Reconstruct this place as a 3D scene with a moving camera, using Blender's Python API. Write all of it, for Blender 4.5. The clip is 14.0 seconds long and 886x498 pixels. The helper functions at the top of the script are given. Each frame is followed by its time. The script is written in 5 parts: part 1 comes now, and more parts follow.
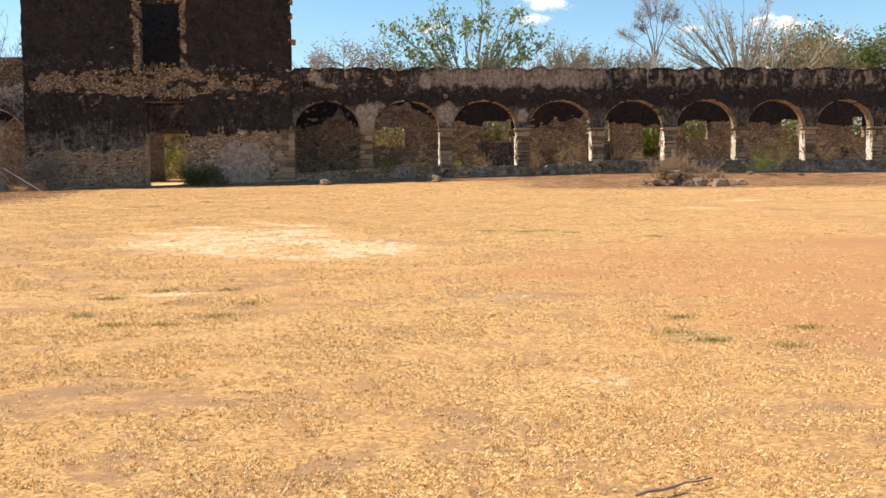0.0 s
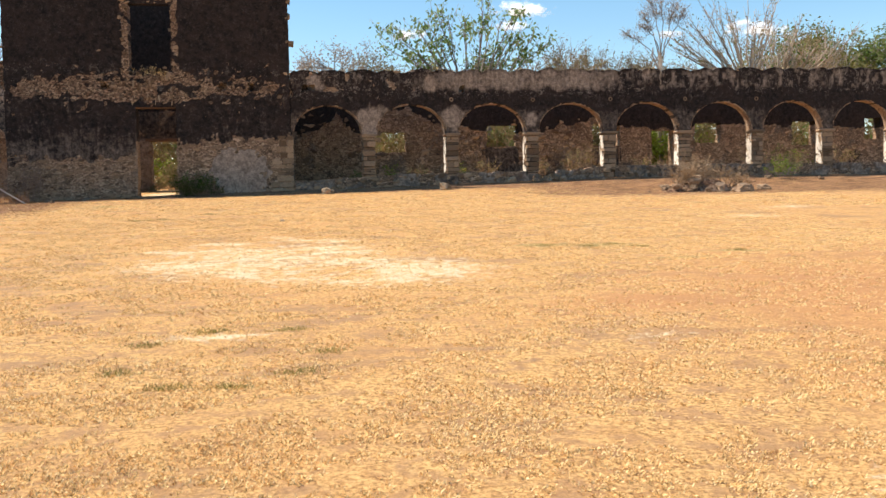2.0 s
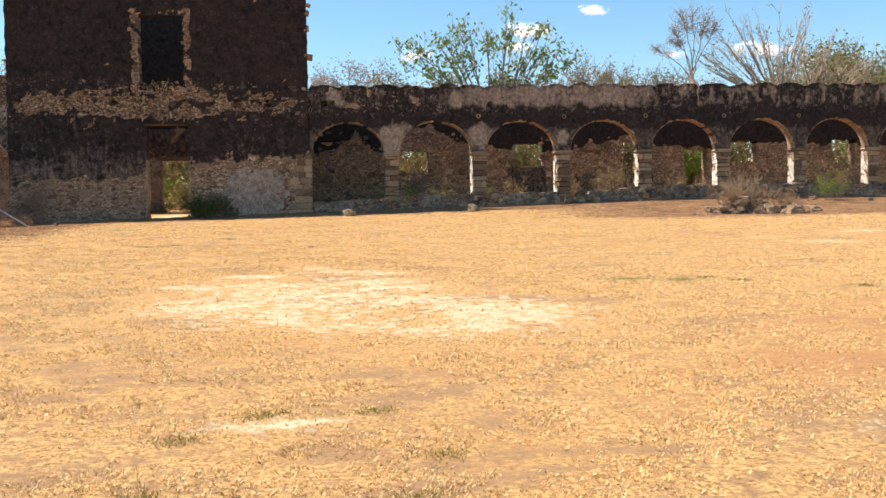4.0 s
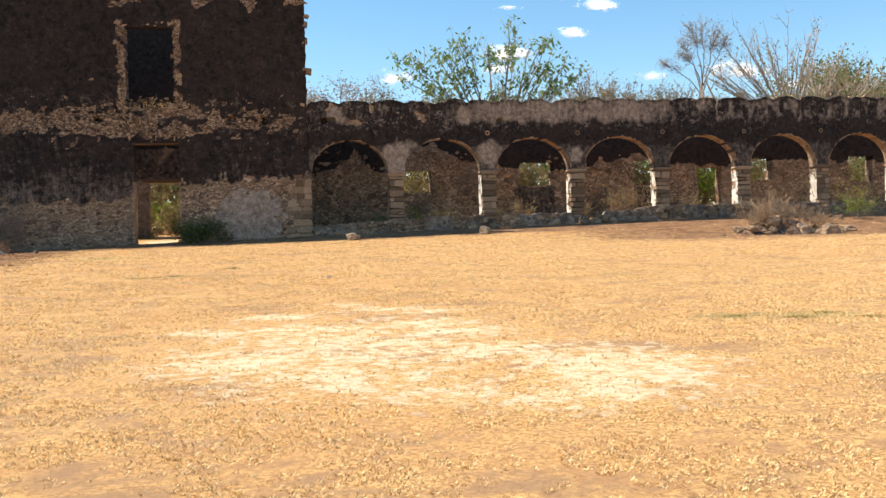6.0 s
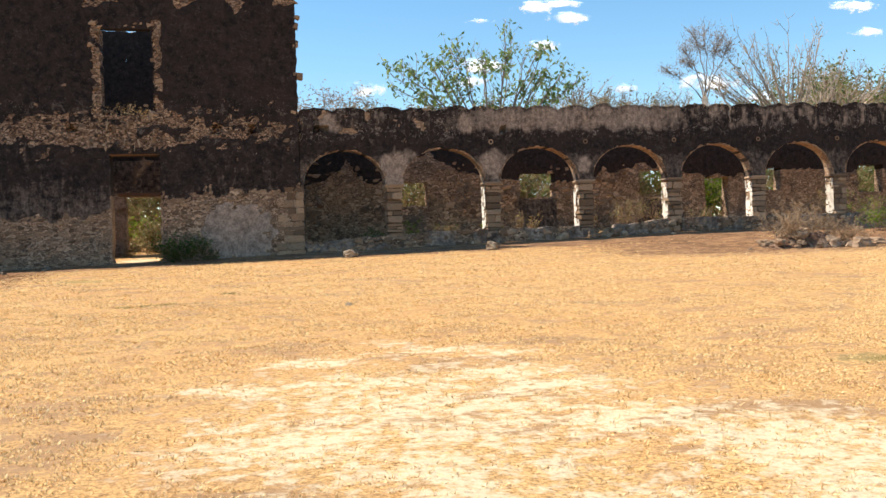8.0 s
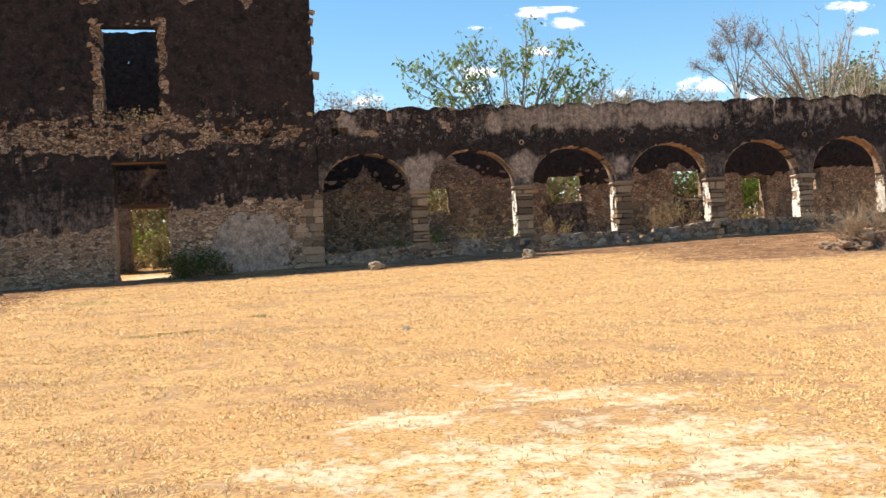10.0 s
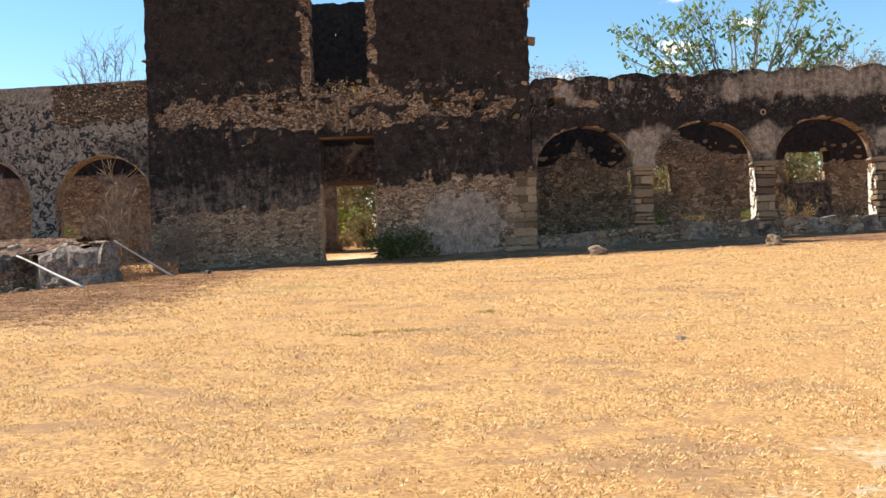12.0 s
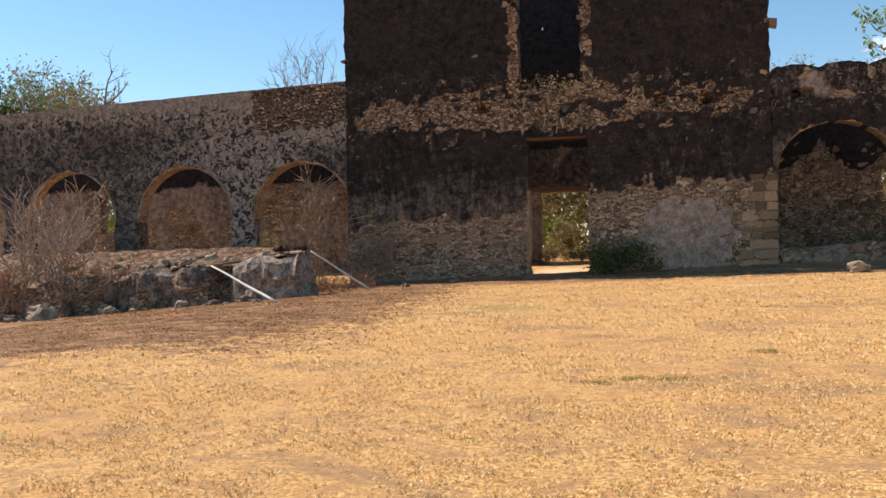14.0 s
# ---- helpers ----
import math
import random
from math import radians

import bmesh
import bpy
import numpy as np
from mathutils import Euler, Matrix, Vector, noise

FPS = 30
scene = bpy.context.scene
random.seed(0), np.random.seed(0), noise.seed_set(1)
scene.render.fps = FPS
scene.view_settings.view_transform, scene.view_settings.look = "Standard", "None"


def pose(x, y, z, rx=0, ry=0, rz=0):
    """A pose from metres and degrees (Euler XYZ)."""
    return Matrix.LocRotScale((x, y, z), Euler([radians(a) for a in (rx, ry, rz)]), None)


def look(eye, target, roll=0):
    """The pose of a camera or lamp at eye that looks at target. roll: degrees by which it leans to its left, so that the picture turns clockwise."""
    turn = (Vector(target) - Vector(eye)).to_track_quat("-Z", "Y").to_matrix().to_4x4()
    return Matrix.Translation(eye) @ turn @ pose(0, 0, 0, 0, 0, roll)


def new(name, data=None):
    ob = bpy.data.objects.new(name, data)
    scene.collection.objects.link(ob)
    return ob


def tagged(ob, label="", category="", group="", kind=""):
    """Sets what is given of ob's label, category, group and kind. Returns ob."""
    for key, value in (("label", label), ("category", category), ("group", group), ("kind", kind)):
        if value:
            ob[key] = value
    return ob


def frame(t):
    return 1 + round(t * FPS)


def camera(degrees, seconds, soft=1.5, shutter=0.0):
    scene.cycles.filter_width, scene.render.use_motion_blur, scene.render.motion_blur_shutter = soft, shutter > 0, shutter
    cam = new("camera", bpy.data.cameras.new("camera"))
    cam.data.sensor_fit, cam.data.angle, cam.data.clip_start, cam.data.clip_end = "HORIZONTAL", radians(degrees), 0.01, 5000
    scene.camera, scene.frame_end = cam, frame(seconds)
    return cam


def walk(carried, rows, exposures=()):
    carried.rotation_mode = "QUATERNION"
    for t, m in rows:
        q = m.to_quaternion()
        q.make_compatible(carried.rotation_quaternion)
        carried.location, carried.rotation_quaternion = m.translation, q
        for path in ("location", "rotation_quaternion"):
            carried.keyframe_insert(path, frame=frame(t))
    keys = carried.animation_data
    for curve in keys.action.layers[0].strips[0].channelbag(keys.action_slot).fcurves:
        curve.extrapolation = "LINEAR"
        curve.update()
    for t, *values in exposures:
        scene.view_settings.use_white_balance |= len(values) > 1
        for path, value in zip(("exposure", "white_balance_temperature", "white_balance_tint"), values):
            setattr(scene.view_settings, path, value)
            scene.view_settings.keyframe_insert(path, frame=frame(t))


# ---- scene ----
cam = camera(51.6, 14.0)
METRES, EYE, TILT, LEAN, TURN = 16.5, 1.5, 0.0, 0.0, -9.2
ROWS = [
    (0.0, 0.0, 0.0, 0.0, -0.03, -3.61, 0.41),
    (0.5, -0.0138, 0.0319, 0.0004, -1.0, -3.64, 0.48),
    (1.0, -0.0342, 0.0584, 0.0004, -1.7, -3.62, 0.64),
    (1.5, -0.052, 0.0855, 0.0013, -1.66, -3.49, 0.72),
    (2.0, -0.0686, 0.1149, 0.0038, -1.36, -3.2, 0.97),
    (2.5, -0.0833, 0.1448, 0.0068, -1.12, -2.92, 1.0),
    (3.0, -0.0923, 0.1776, 0.0071, -1.01, -2.56, 0.9),
    (5.5, -0.1585, 0.3414, 0.0124, -1.31, -0.94, 1.08),
    (6.0, -0.1711, 0.3751, 0.0136, -2.2, -0.6, 1.42),
    (6.5, -0.1824, 0.4079, 0.0177, -2.52, -0.44, 1.48),
    (7.0, -0.1945, 0.4421, 0.0193, -3.22, -0.18, 1.53),
    (7.5, -0.2094, 0.4754, 0.0205, -3.69, -0.0, 1.62),
    (10.0, -0.2721, 0.6441, 0.0281, -3.93, 0.65, 2.94),
    (10.5, -0.281, 0.6789, 0.0287, -3.31, 0.67, 3.05),
    (11.0, -0.2918, 0.7127, 0.0303, -2.14, 0.41, 3.04),
    (11.5, -0.3043, 0.7474, 0.0333, 2.53, 0.03, 2.45),
    (12.0, -0.3182, 0.7828, 0.0362, 7.91, -0.15, 1.87),
    (12.5, -0.3339, 0.8155, 0.0377, 12.88, 0.22, 1.72),
    (13.0, -0.3448, 0.8494, 0.0385, 16.92, 0.73, 1.38),
    (13.5, -0.3601, 0.8844, 0.0397, 18.92, 0.77, 1.4),
    (14.0, -0.3777, 0.9199, 0.0417, 19.89, 0.77, 1.29),
]
walk(cam, [(t, pose(0, 0, EYE, TILT, LEAN, TURN) @ pose(METRES * x, METRES * y, METRES * z, 90 + pitch, roll, yaw)) for t, x, y, z, yaw, pitch, roll in ROWS],
     exposures=[(0.0, 0.19, 6950, 14), (3.0, 0.27, 6780, 13), (7.0, 0.30, 6600, 11), (11.0, 0.34, 6520, 11), (12.3, 0.27, 6560, 12), (13.3, 0.10, 6760, 14), (14.0, 0.04, 6850, 15)])

# ---- light ----
SUN = Vector((-0.85, 0.26, 1.0)).normalized()
world = bpy.data.worlds.new("sky")
scene.world = world
world.use_nodes = True
wn = world.node_tree
sky = wn.nodes.new("ShaderNodeTexSky")
sky.sky_type, sky.sun_disc = "NISHITA", False
sky.sun_elevation, sky.sun_rotation = math.asin(SUN.z), math.atan2(SUN.x, SUN.y)
sky.air_density, sky.dust_density, sky.ozone_density = 1.0, 0.1, 1.5
deep = wn.nodes.new("ShaderNodeHueSaturation")
deep.inputs["Hue"].default_value, deep.inputs["Saturation"].default_value = 0.491, 1.22
deep.inputs["Value"].default_value = 1.06
wn.links.new(sky.outputs[0], deep.inputs["Color"])
wn.links.new(deep.outputs[0], wn.nodes["Background"].inputs[0])
wn.nodes["Background"].inputs[1].default_value = 0.15
sun = new("sun", bpy.data.lights.new("sun", "SUN"))
sun.data.energy, sun.data.angle, sun.data.color = 5.8, radians(0.5), (1.0, 0.93, 0.82)
sun.matrix_world = look(SUN * 60, (0, 0, 0))

# ---- mesh helpers ----


def fbm(x, y, z=0.0, octaves=3):
    return noise.fractal(Vector((x, y, z)), 1.0, 2.0, octaves)


def smooth(a, b, v):
    t = min(1.0, max(0.0, (v - a) / (b - a)))
    return t * t * (3 - 2 * t)


def lerp(points, v):
    """Straight interpolation through (place, value) pairs."""
    if v <= points[0][0]:
        return points[0][1]
    for (a, p), (b, q) in zip(points, points[1:]):
        if v <= b:
            return p + (q - p) * (v - a) / (b - a)
    return points[-1][1]


def link(name, verts, faces, material, parent=None, label="", shade=False):
    me = bpy.data.meshes.new(name)
    me.from_pydata(verts, [], faces)
    if shade:
        me.polygons.foreach_set("use_smooth", np.ones(len(me.polygons), dtype=bool))
    me.materials.append(material)
    ob = new(name, me)
    if parent is not None:
        ob.parent = parent
    return tagged(ob, label)


def part(name, bm, material, parent=None, label="", shade=False):
    me = bpy.data.meshes.new(name)
    for f in bm.faces:
        f.smooth = shade
    bm.to_mesh(me)
    bm.free()
    me.materials.append(material)
    ob = new(name, me)
    if parent is not None:
        ob.parent = parent
    return tagged(ob, label)


def float_attribute(me, name, values):
    me.attributes.new(name, "FLOAT", "POINT").data.foreach_set("value", np.asarray(values, dtype=np.float32))


def ground_z(x, y):
    """The yard climbs gently from the walker to the ruin, and falls off at its western end."""
    z = 0.049 * min(60.0, max(-8.0, y))
    z += 0.028 * max(0.0, min(38.8, y) - 36.3)
    side = 0.026 * (max(-10.0, min(14.0, x)) - 1.0) - (0.02 if x < -9 else 0.0) * min(8.0, -9 - x)
    z += side * smooth(31.0, 38.8, y)
    if x < -9.5:
        z -= 0.065 * min(6.0, -9.5 - x) * smooth(20, 33, y) * (1 - smooth(33, 38.8, y))
    return z


# ---- materials ----


class Nodes:
    """Short hands for building a node material."""

    def __init__(self, name, rough=0.9):
        self.material = bpy.data.materials.new(name)
        self.material.use_nodes = True
        self.tree = self.material.node_tree
        self.bsdf = self.tree.nodes["Principled BSDF"]
        self.bsdf.inputs["Roughness"].default_value = rough
        self.bsdf.inputs["Specular IOR Level"].default_value = 0.25

    def put(self, socket, value):
        if isinstance(value, bpy.types.NodeSocket):
            self.tree.links.new(value, socket)
        elif isinstance(value, tuple) and len(value) == 3:
            socket.default_value = (*value, 1.0) if socket.type == "RGBA" else value
        else:
            socket.default_value = value

    def coords(self, kind="Object"):
        return self.tree.nodes.new("ShaderNodeTexCoord").outputs[kind]

    def scaled(self, vector, scale):
        n = self.tree.nodes.new("ShaderNodeMapping")
        self.put(n.inputs["Vector"], vector)
        n.inputs["Scale"].default_value = scale
        return n.outputs[0]

    def noise(self, vector, scale, detail=4.0, rough=0.6, distortion=0.0):
        n = self.tree.nodes.new("ShaderNodeTexNoise")
        self.put(n.inputs["Vector"], vector)
        n.inputs["Scale"].default_value, n.inputs["Detail"].default_value = scale, detail
        n.inputs["Roughness"].default_value, n.inputs["Distortion"].default_value = rough, distortion
        return n.outputs["Fac"]

    def cells(self, vector, scale, feature="F1", out="Color"):
        n = self.tree.nodes.new("ShaderNodeTexVoronoi")
        n.feature = feature
        self.put(n.inputs["Vector"], vector)
        n.inputs["Scale"].default_value = scale
        return n.outputs[out]

    def ramp(self, fac, stops):
        n = self.tree.nodes.new("ShaderNodeValToRGB")
        self.put(n.inputs[0], fac)
        els = n.color_ramp.elements
        while len(els) < len(stops):
            els.new(0.5)
        for e, (p, c) in zip(els, stops):
            e.position, e.color = p, (*c, 1.0) if isinstance(c, tuple) else (c, c, c, 1.0)
        return n.outputs[0]

    def mix(self, fac, a, b, kind="MIX"):
        n = self.tree.nodes.new("ShaderNodeMix")
        n.data_type, n.blend_type = "RGBA", kind
        self.put(n.inputs[0], fac)
        self.put(n.inputs[6], a)
        self.put(n.inputs[7], b)
        return n.outputs[2]

    def math(self, op, a, b=0.0):
        n = self.tree.nodes.new("ShaderNodeMath")
        n.operation = op
        self.put(n.inputs[0], a)
        self.put(n.inputs[1], b)
        return n.outputs[0]

    def attribute(self, name):
        n = self.tree.nodes.new("ShaderNodeAttribute")
        n.attribute_name = name
        return n.outputs["Fac"]

    def island(self):
        return self.tree.nodes.new("ShaderNodeNewGeometry").outputs["Random Per Island"]

    def own(self):
        return self.tree.nodes.new("ShaderNodeObjectInfo").outputs["Random"]

    def bump(self, height, strength=0.5, distance=0.02):
        n = self.tree.nodes.new("ShaderNodeBump")
        n.inputs["Strength"].default_value, n.inputs["Distance"].default_value = strength, distance
        self.put(n.inputs["Height"], height)
        self.put(self.bsdf.inputs["Normal"], n.outputs[0])

    def done(self, colour):
        self.put(self.bsdf.inputs["Base Color"], colour)
        return self.material


def wall_material():
    """Old lime render over rubble: stained plaster where it still holds, bare stones where it fell off."""
    n = Nodes("ruin_wall", 0.92)
    p = n.coords()
    fine, mid, big = n.noise(p, 28.0, 5), n.noise(p, 6.0, 5, 0.65), n.noise(p, 1.1, 4)
    bend = n.tree.nodes.new("ShaderNodeTexNoise")
    n.put(bend.inputs["Vector"], p)
    bend.inputs["Scale"].default_value, bend.inputs["Detail"].default_value = 3.2, 4.0
    shift = n.tree.nodes.new("ShaderNodeVectorMath")
    shift.operation = "MULTIPLY_ADD"
    n.put(shift.inputs[0], bend.outputs["Color"])
    shift.inputs[1].default_value = (0.22, 0.22, 0.2)
    n.put(shift.inputs[2], p)
    warp = n.scaled(shift.outputs[0], (1.0, 1.0, 2.1))
    few = n.ramp(n.noise(p, 1.7, 3), [(0.42, 0.0), (0.48, 1.0)])
    few = n.math("MAXIMUM", few, n.ramp(n.attribute("wash"), [(0.05, 1.0), (0.15, 0.0)]))
    edge = n.mix(few, n.math("MULTIPLY", n.cells(warp, 4.6, "DISTANCE_TO_EDGE", "Distance"), 1.6), n.cells(warp, 8.6, "DISTANCE_TO_EDGE", "Distance"))
    cell = n.mix(few, n.cells(warp, 4.6), n.cells(warp, 8.6))
    stone = n.ramp(n.math("ADD", n.math("MULTIPLY", cell, 0.65), n.math("MULTIPLY", n.noise(p, 11.0, 5, 0.7), 0.35)),
                   [(0.22, (0.16, 0.092, 0.058)), (0.5, (0.37, 0.23, 0.145)), (0.78, (0.60, 0.43, 0.29))])
    joint = n.ramp(n.math("ADD", edge, n.math("MULTIPLY", n.math("SUBTRACT", fine, 0.5), 0.12)), [(0.03, 0.0), (0.1, 1.0)])
    stone = n.mix(0.75, stone, n.ramp(fine, [(0.3, 0.35), (0.62, 1.25)]), "MULTIPLY")
    rubble = n.mix(joint, (0.036, 0.022, 0.015), stone)
    wash = n.mix(n.math("MULTIPLY", n.attribute("wash"), n.ramp(n.noise(p, 3.0, 5), [(0.35, 0.2), (0.6, 0.95)])), rubble, n.mix(fine, (0.36, 0.24, 0.15), (0.60, 0.43, 0.285)))
    black = n.mix(n.ramp(mid, [(0.35, 0.0), (0.7, 1.0)]), (0.0095, 0.0068, 0.0062), (0.042, 0.029, 0.024))
    pale = n.mix(n.ramp(mid, [(0.3, 0.0), (0.7, 1.0)]), (0.16, 0.117, 0.09), (0.46, 0.352, 0.27))
    streak = n.noise(n.scaled(p, (3.0, 3.0, 0.6)), 2.2, 5, 0.7)
    tone = n.math("ADD", n.attribute("tone"), n.math("MULTIPLY", n.math("SUBTRACT", streak, 0.5), n.math("SUBTRACT", n.math("ADD", 0.45, n.attribute("speck")), n.math("MULTIPLY", n.attribute("pitted"), 0.4))))
    tone = n.math("ADD", tone, n.math("MULTIPLY", n.math("SUBTRACT", mid, 0.5), 0.55))
    black = n.mix(n.ramp(big, [(0.45, 0.0), (0.7, 0.6)]), black, n.mix(fine, (0.03, 0.019, 0.015), (0.056, 0.037, 0.029)))
    plaster = n.mix(n.ramp(tone, [(0.3, 0.0), (0.95, 1.0)]), black, pale)
    small = n.ramp(n.noise(p, 9.0, 4, 0.75, 0.8), [(0.6, 0.0), (0.63, 1.0)])
    large = n.ramp(n.noise(p, 3.1, 6, 0.8, 0.3), [(0.575, 0.0), (0.6, 1.0)])
    specks = n.math("MAXIMUM", small, n.math("MULTIPLY", large, n.ramp(fine, [(0.4, 0.1), (0.55, 1.0)])))
    plaster = n.mix(n.math("MULTIPLY", specks, n.attribute("speck")), plaster, n.mix(fine, (0.12, 0.092, 0.075), (0.41, 0.335, 0.275)))
    plaster = n.mix(0.8, plaster, n.ramp(n.noise(p, 19.0, 6, 0.8), [(0.34, 0.5), (0.66, 1.5)]), "MULTIPLY")
    pits = n.ramp(n.noise(p, 6.5, 4, 0.65, 1.2), [(0.44, 1.0), (0.5, 0.0)])
    plaster = n.mix(n.math("MULTIPLY", pits, n.attribute("pitted")), plaster, (0.03, 0.026, 0.026))
    holds = n.ramp(n.math("ADD", n.attribute("plaster"), n.math("MULTIPLY", n.math("SUBTRACT", mid, 0.5), 0.5)), [(0.45, 0.0), (0.55, 1.0)])
    n.bump(n.mix(holds, n.math("ADD", joint, n.math("MULTIPLY", fine, 0.4)), n.math("ADD", n.math("MULTIPLY", mid, 0.25), n.math("MULTIPLY", fine, 0.2))), 0.9, 0.05)
    return n.done(n.mix(holds, wash, plaster))


def stone_material(name, dark, light, island=False):
    n = Nodes(name, 0.9)
    p = n.coords()
    own = n.island() if island else n.own()
    a, b = n.noise(p, 9.0, 6, 0.7), n.noise(p, 40.0, 4)
    base = n.ramp(n.math("ADD", n.math("MULTIPLY", own, 0.65), n.math("MULTIPLY", a, 0.35)), [(0.15, dark), (0.85, light)])
    stain = n.ramp(n.noise(p, 4.0, 5, 0.7), [(0.5, 0.0), (0.72, 0.75)])
    n.bump(n.math("ADD", a, n.math("MULTIPLY", b, 0.4)), 0.6, 0.025)
    return n.done(n.mix(stain, base, (0.10, 0.075, 0.055)))


def ground_material():
    n = Nodes("dry_ground", 0.95)
    p = n.coords()
    fine, mid, big = n.noise(p, 30.0, 6, 0.82), n.noise(p, 7.0, 6, 0.7), n.noise(p, 0.55, 4)
    straw = n.ramp(fine, [(0.38, (0.17, 0.078, 0.027)), (0.48, (0.60, 0.325, 0.115)), (0.6, (0.88, 0.55, 0.22))])
    soil = n.mix(fine, (0.22, 0.105, 0.046), (0.64, 0.365, 0.172))
    clump = n.noise(n.scaled(p, (1.0, 1.25, 1.0)), 2.6, 7, 0.75, 0.4)
    bare = n.ramp(n.math("ADD", n.math("MULTIPLY", mid, 0.45), n.math("MULTIPLY", clump, 0.55)), [(0.49, 0.0), (0.57, 0.85)])
    col = n.mix(bare, straw, soil)
    col = n.mix(n.ramp(big, [(0.4, 0.0), (0.65, 0.45)]), col, n.mix(fine, (0.42, 0.20, 0.07), (0.72, 0.38, 0.14)))
    worn = n.ramp(n.noise(n.scaled(p, (0.55, 1.0, 1.0)), 1.15, 8, 0.72, 0.5), [(0.53, 0.0), (0.62, 0.8)])
    col = n.mix(worn, col, n.mix(n.noise(p, 22.0, 6, 0.8), (0.17, 0.086, 0.04), (0.58, 0.335, 0.17)))
    def blot(name, lo, hi, push=0.9):
        v = n.math("ADD", n.attribute(name), n.math("MULTIPLY", n.math("SUBTRACT", mid, 0.5), push))
        v = n.math("ADD", v, n.math("MULTIPLY", n.math("SUBTRACT", clump, 0.5), push * 0.7))
        return n.ramp(v, [(lo, 0.0), (hi, 1.0)])
    col = n.mix(n.math("MULTIPLY", blot("red", 0.3, 0.75, 0.6), 0.75), col, n.mix(fine, (0.38, 0.165, 0.06), (0.64, 0.315, 0.13)))
    speckled = n.math("MULTIPLY", blot("pale", 0.46, 0.8, 2.4), n.ramp(n.noise(p, 12.0, 6, 0.8), [(0.36, 0.25), (0.47, 1.0)]))
    col = n.mix(speckled, col, n.mix(fine, (0.66, 0.475, 0.265), (0.90, 0.72, 0.47)))
    col = n.mix(n.math("MULTIPLY", blot("green", 0.45, 0.75, 1.3), 0.6), col, n.mix(fine, (0.16, 0.15, 0.04), (0.36, 0.29, 0.10)))
    col = n.mix(n.math("MULTIPLY", blot("dirt", 0.42, 0.92, 3.0), 0.9), col, n.mix(n.ramp(n.noise(n.scaled(p, (0.5, 1.3, 1.0)), 2.4, 9, 0.78), [(0.42, 0.0), (0.6, 1.0)]), n.mix(fine, (0.025, 0.011, 0.007), (0.2, 0.09, 0.045)), n.mix(fine, (0.22, 0.105, 0.048), (0.54, 0.29, 0.145))))
    n.bump(n.math("ADD", n.math("MULTIPLY", fine, 0.8), mid), 0.6, 0.03)
    return n.done(col)


WALL = wall_material()
DRESSED = stone_material("dressed_stone", (0.13, 0.08, 0.047), (0.45, 0.305, 0.19))
RUBBLE = stone_material("rubble_stone", (0.115, 0.069, 0.042), (0.44, 0.295, 0.182))
PALE_ROCK = stone_material("pale_rock", (0.27, 0.195, 0.125), (0.52, 0.395, 0.27))
GROUND = ground_material()

# ---- ground ----


def blob(x, y, cx, cy, rx, ry):
    return max(0.0, 1.0 - math.hypot((x - cx) / rx, (y - cy) / ry) * 0.5)


PALE = [(-0.9, 15.2, 1.5, 2.0, 0.78), (-1.9, 14.6, 0.9, 1.0, 0.84), (-1.2, 13.6, 0.9, 0.8, 0.84), (1.0, 13.6, 0.85, 1.05, 1.0), (0.3, 14.6, 0.9, 0.6, 0.88), (0.4, 12.6, 0.7, 0.5, 0.82), (-1.6, 17.5, 0.45, 0.35, 1.0), (-0.3, 17.9, 0.6, 0.3, 0.95), (-0.7, 18.6, 0.4, 0.16, 0.85), (-2.3, 16.4, 0.5, 0.3, 0.9), (0.0, 16.5, 0.6, 0.4, 0.9), (-0.6, 12.9, 0.6, 0.4, 0.8), (-1.2, 16.4, 0.8, 0.3, 0.95), (0.2, 17.4, 0.5, 0.2, 0.9), (0.1, 15.8, 0.7, 0.35, 0.95),
        (-1.25, 9.62, 0.36, 0.15, 1), (9.9, 21.3, 0.7, 0.5, 0.8), (12.5, 24.0, 0.8, 0.4, 0.8), (-5.1, 40.0, 0.9, 1.6, 1), (2.2, 8.9, 0.3, 0.15, 0.7), (1.9, 5.6, 0.35, 0.15, 0.75), (-1.3, 33.5, 0.8, 0.25, 0.75)]
RED = [(6.0, 10.2, 3.0, 3.2), (5.0, 7.2, 1.8, 1.6), (3.0, 10.5, 1.2, 0.7), (8.6, 12.5, 2.0, 2.0)]
GREEN = [(4.3, 15.8, 0.7, 0.35), (3.15, 6.8, 0.4, 0.35), (3.4, 16.0, 0.6, 0.25), (4.9, 14.0, 0.5, 0.15), (6.0, 14.6, 0.6, 0.2), (-5.4, 29.8, 0.9, 0.5)]


def ground_cover(x, y):
    pale = max(b[4] * blob(x, y, *b[:4]) for b in PALE)
    red = max(blob(x, y, *b) for b in RED)
    green = max(blob(x, y, *b) for b in GREEN)
    dirt = max(smooth(34.8, 37.4, y + 0.6 * fbm(x, y)) * 1.3,
               smooth(29.0, 32.5, y - 0.1 * max(0.0, x - 12)) * smooth(5.0, 11.0, x) * 1.05,
               smooth(23.0, 29.0, y + 0.4 * max(-4.0, -8.5 - x) + fbm(x * 0.5, y * 0.5)) * smooth(-5.5, -9.0, x) * 1.5)
    if y > 39.3:
        dirt = 0.15 if -10 < x < -0.5 else 0.4
    return pale, red, green, dirt


def spaced(lo, hi, step, far):
    inner = list(np.arange(lo, hi + step / 2, step))
    out, d = [], step
    while d < far:
        d *= 1.6
        out.append(d)
    return [lo - d for d in reversed(out)] + inner + [hi + d for d in out]


LAND = {}


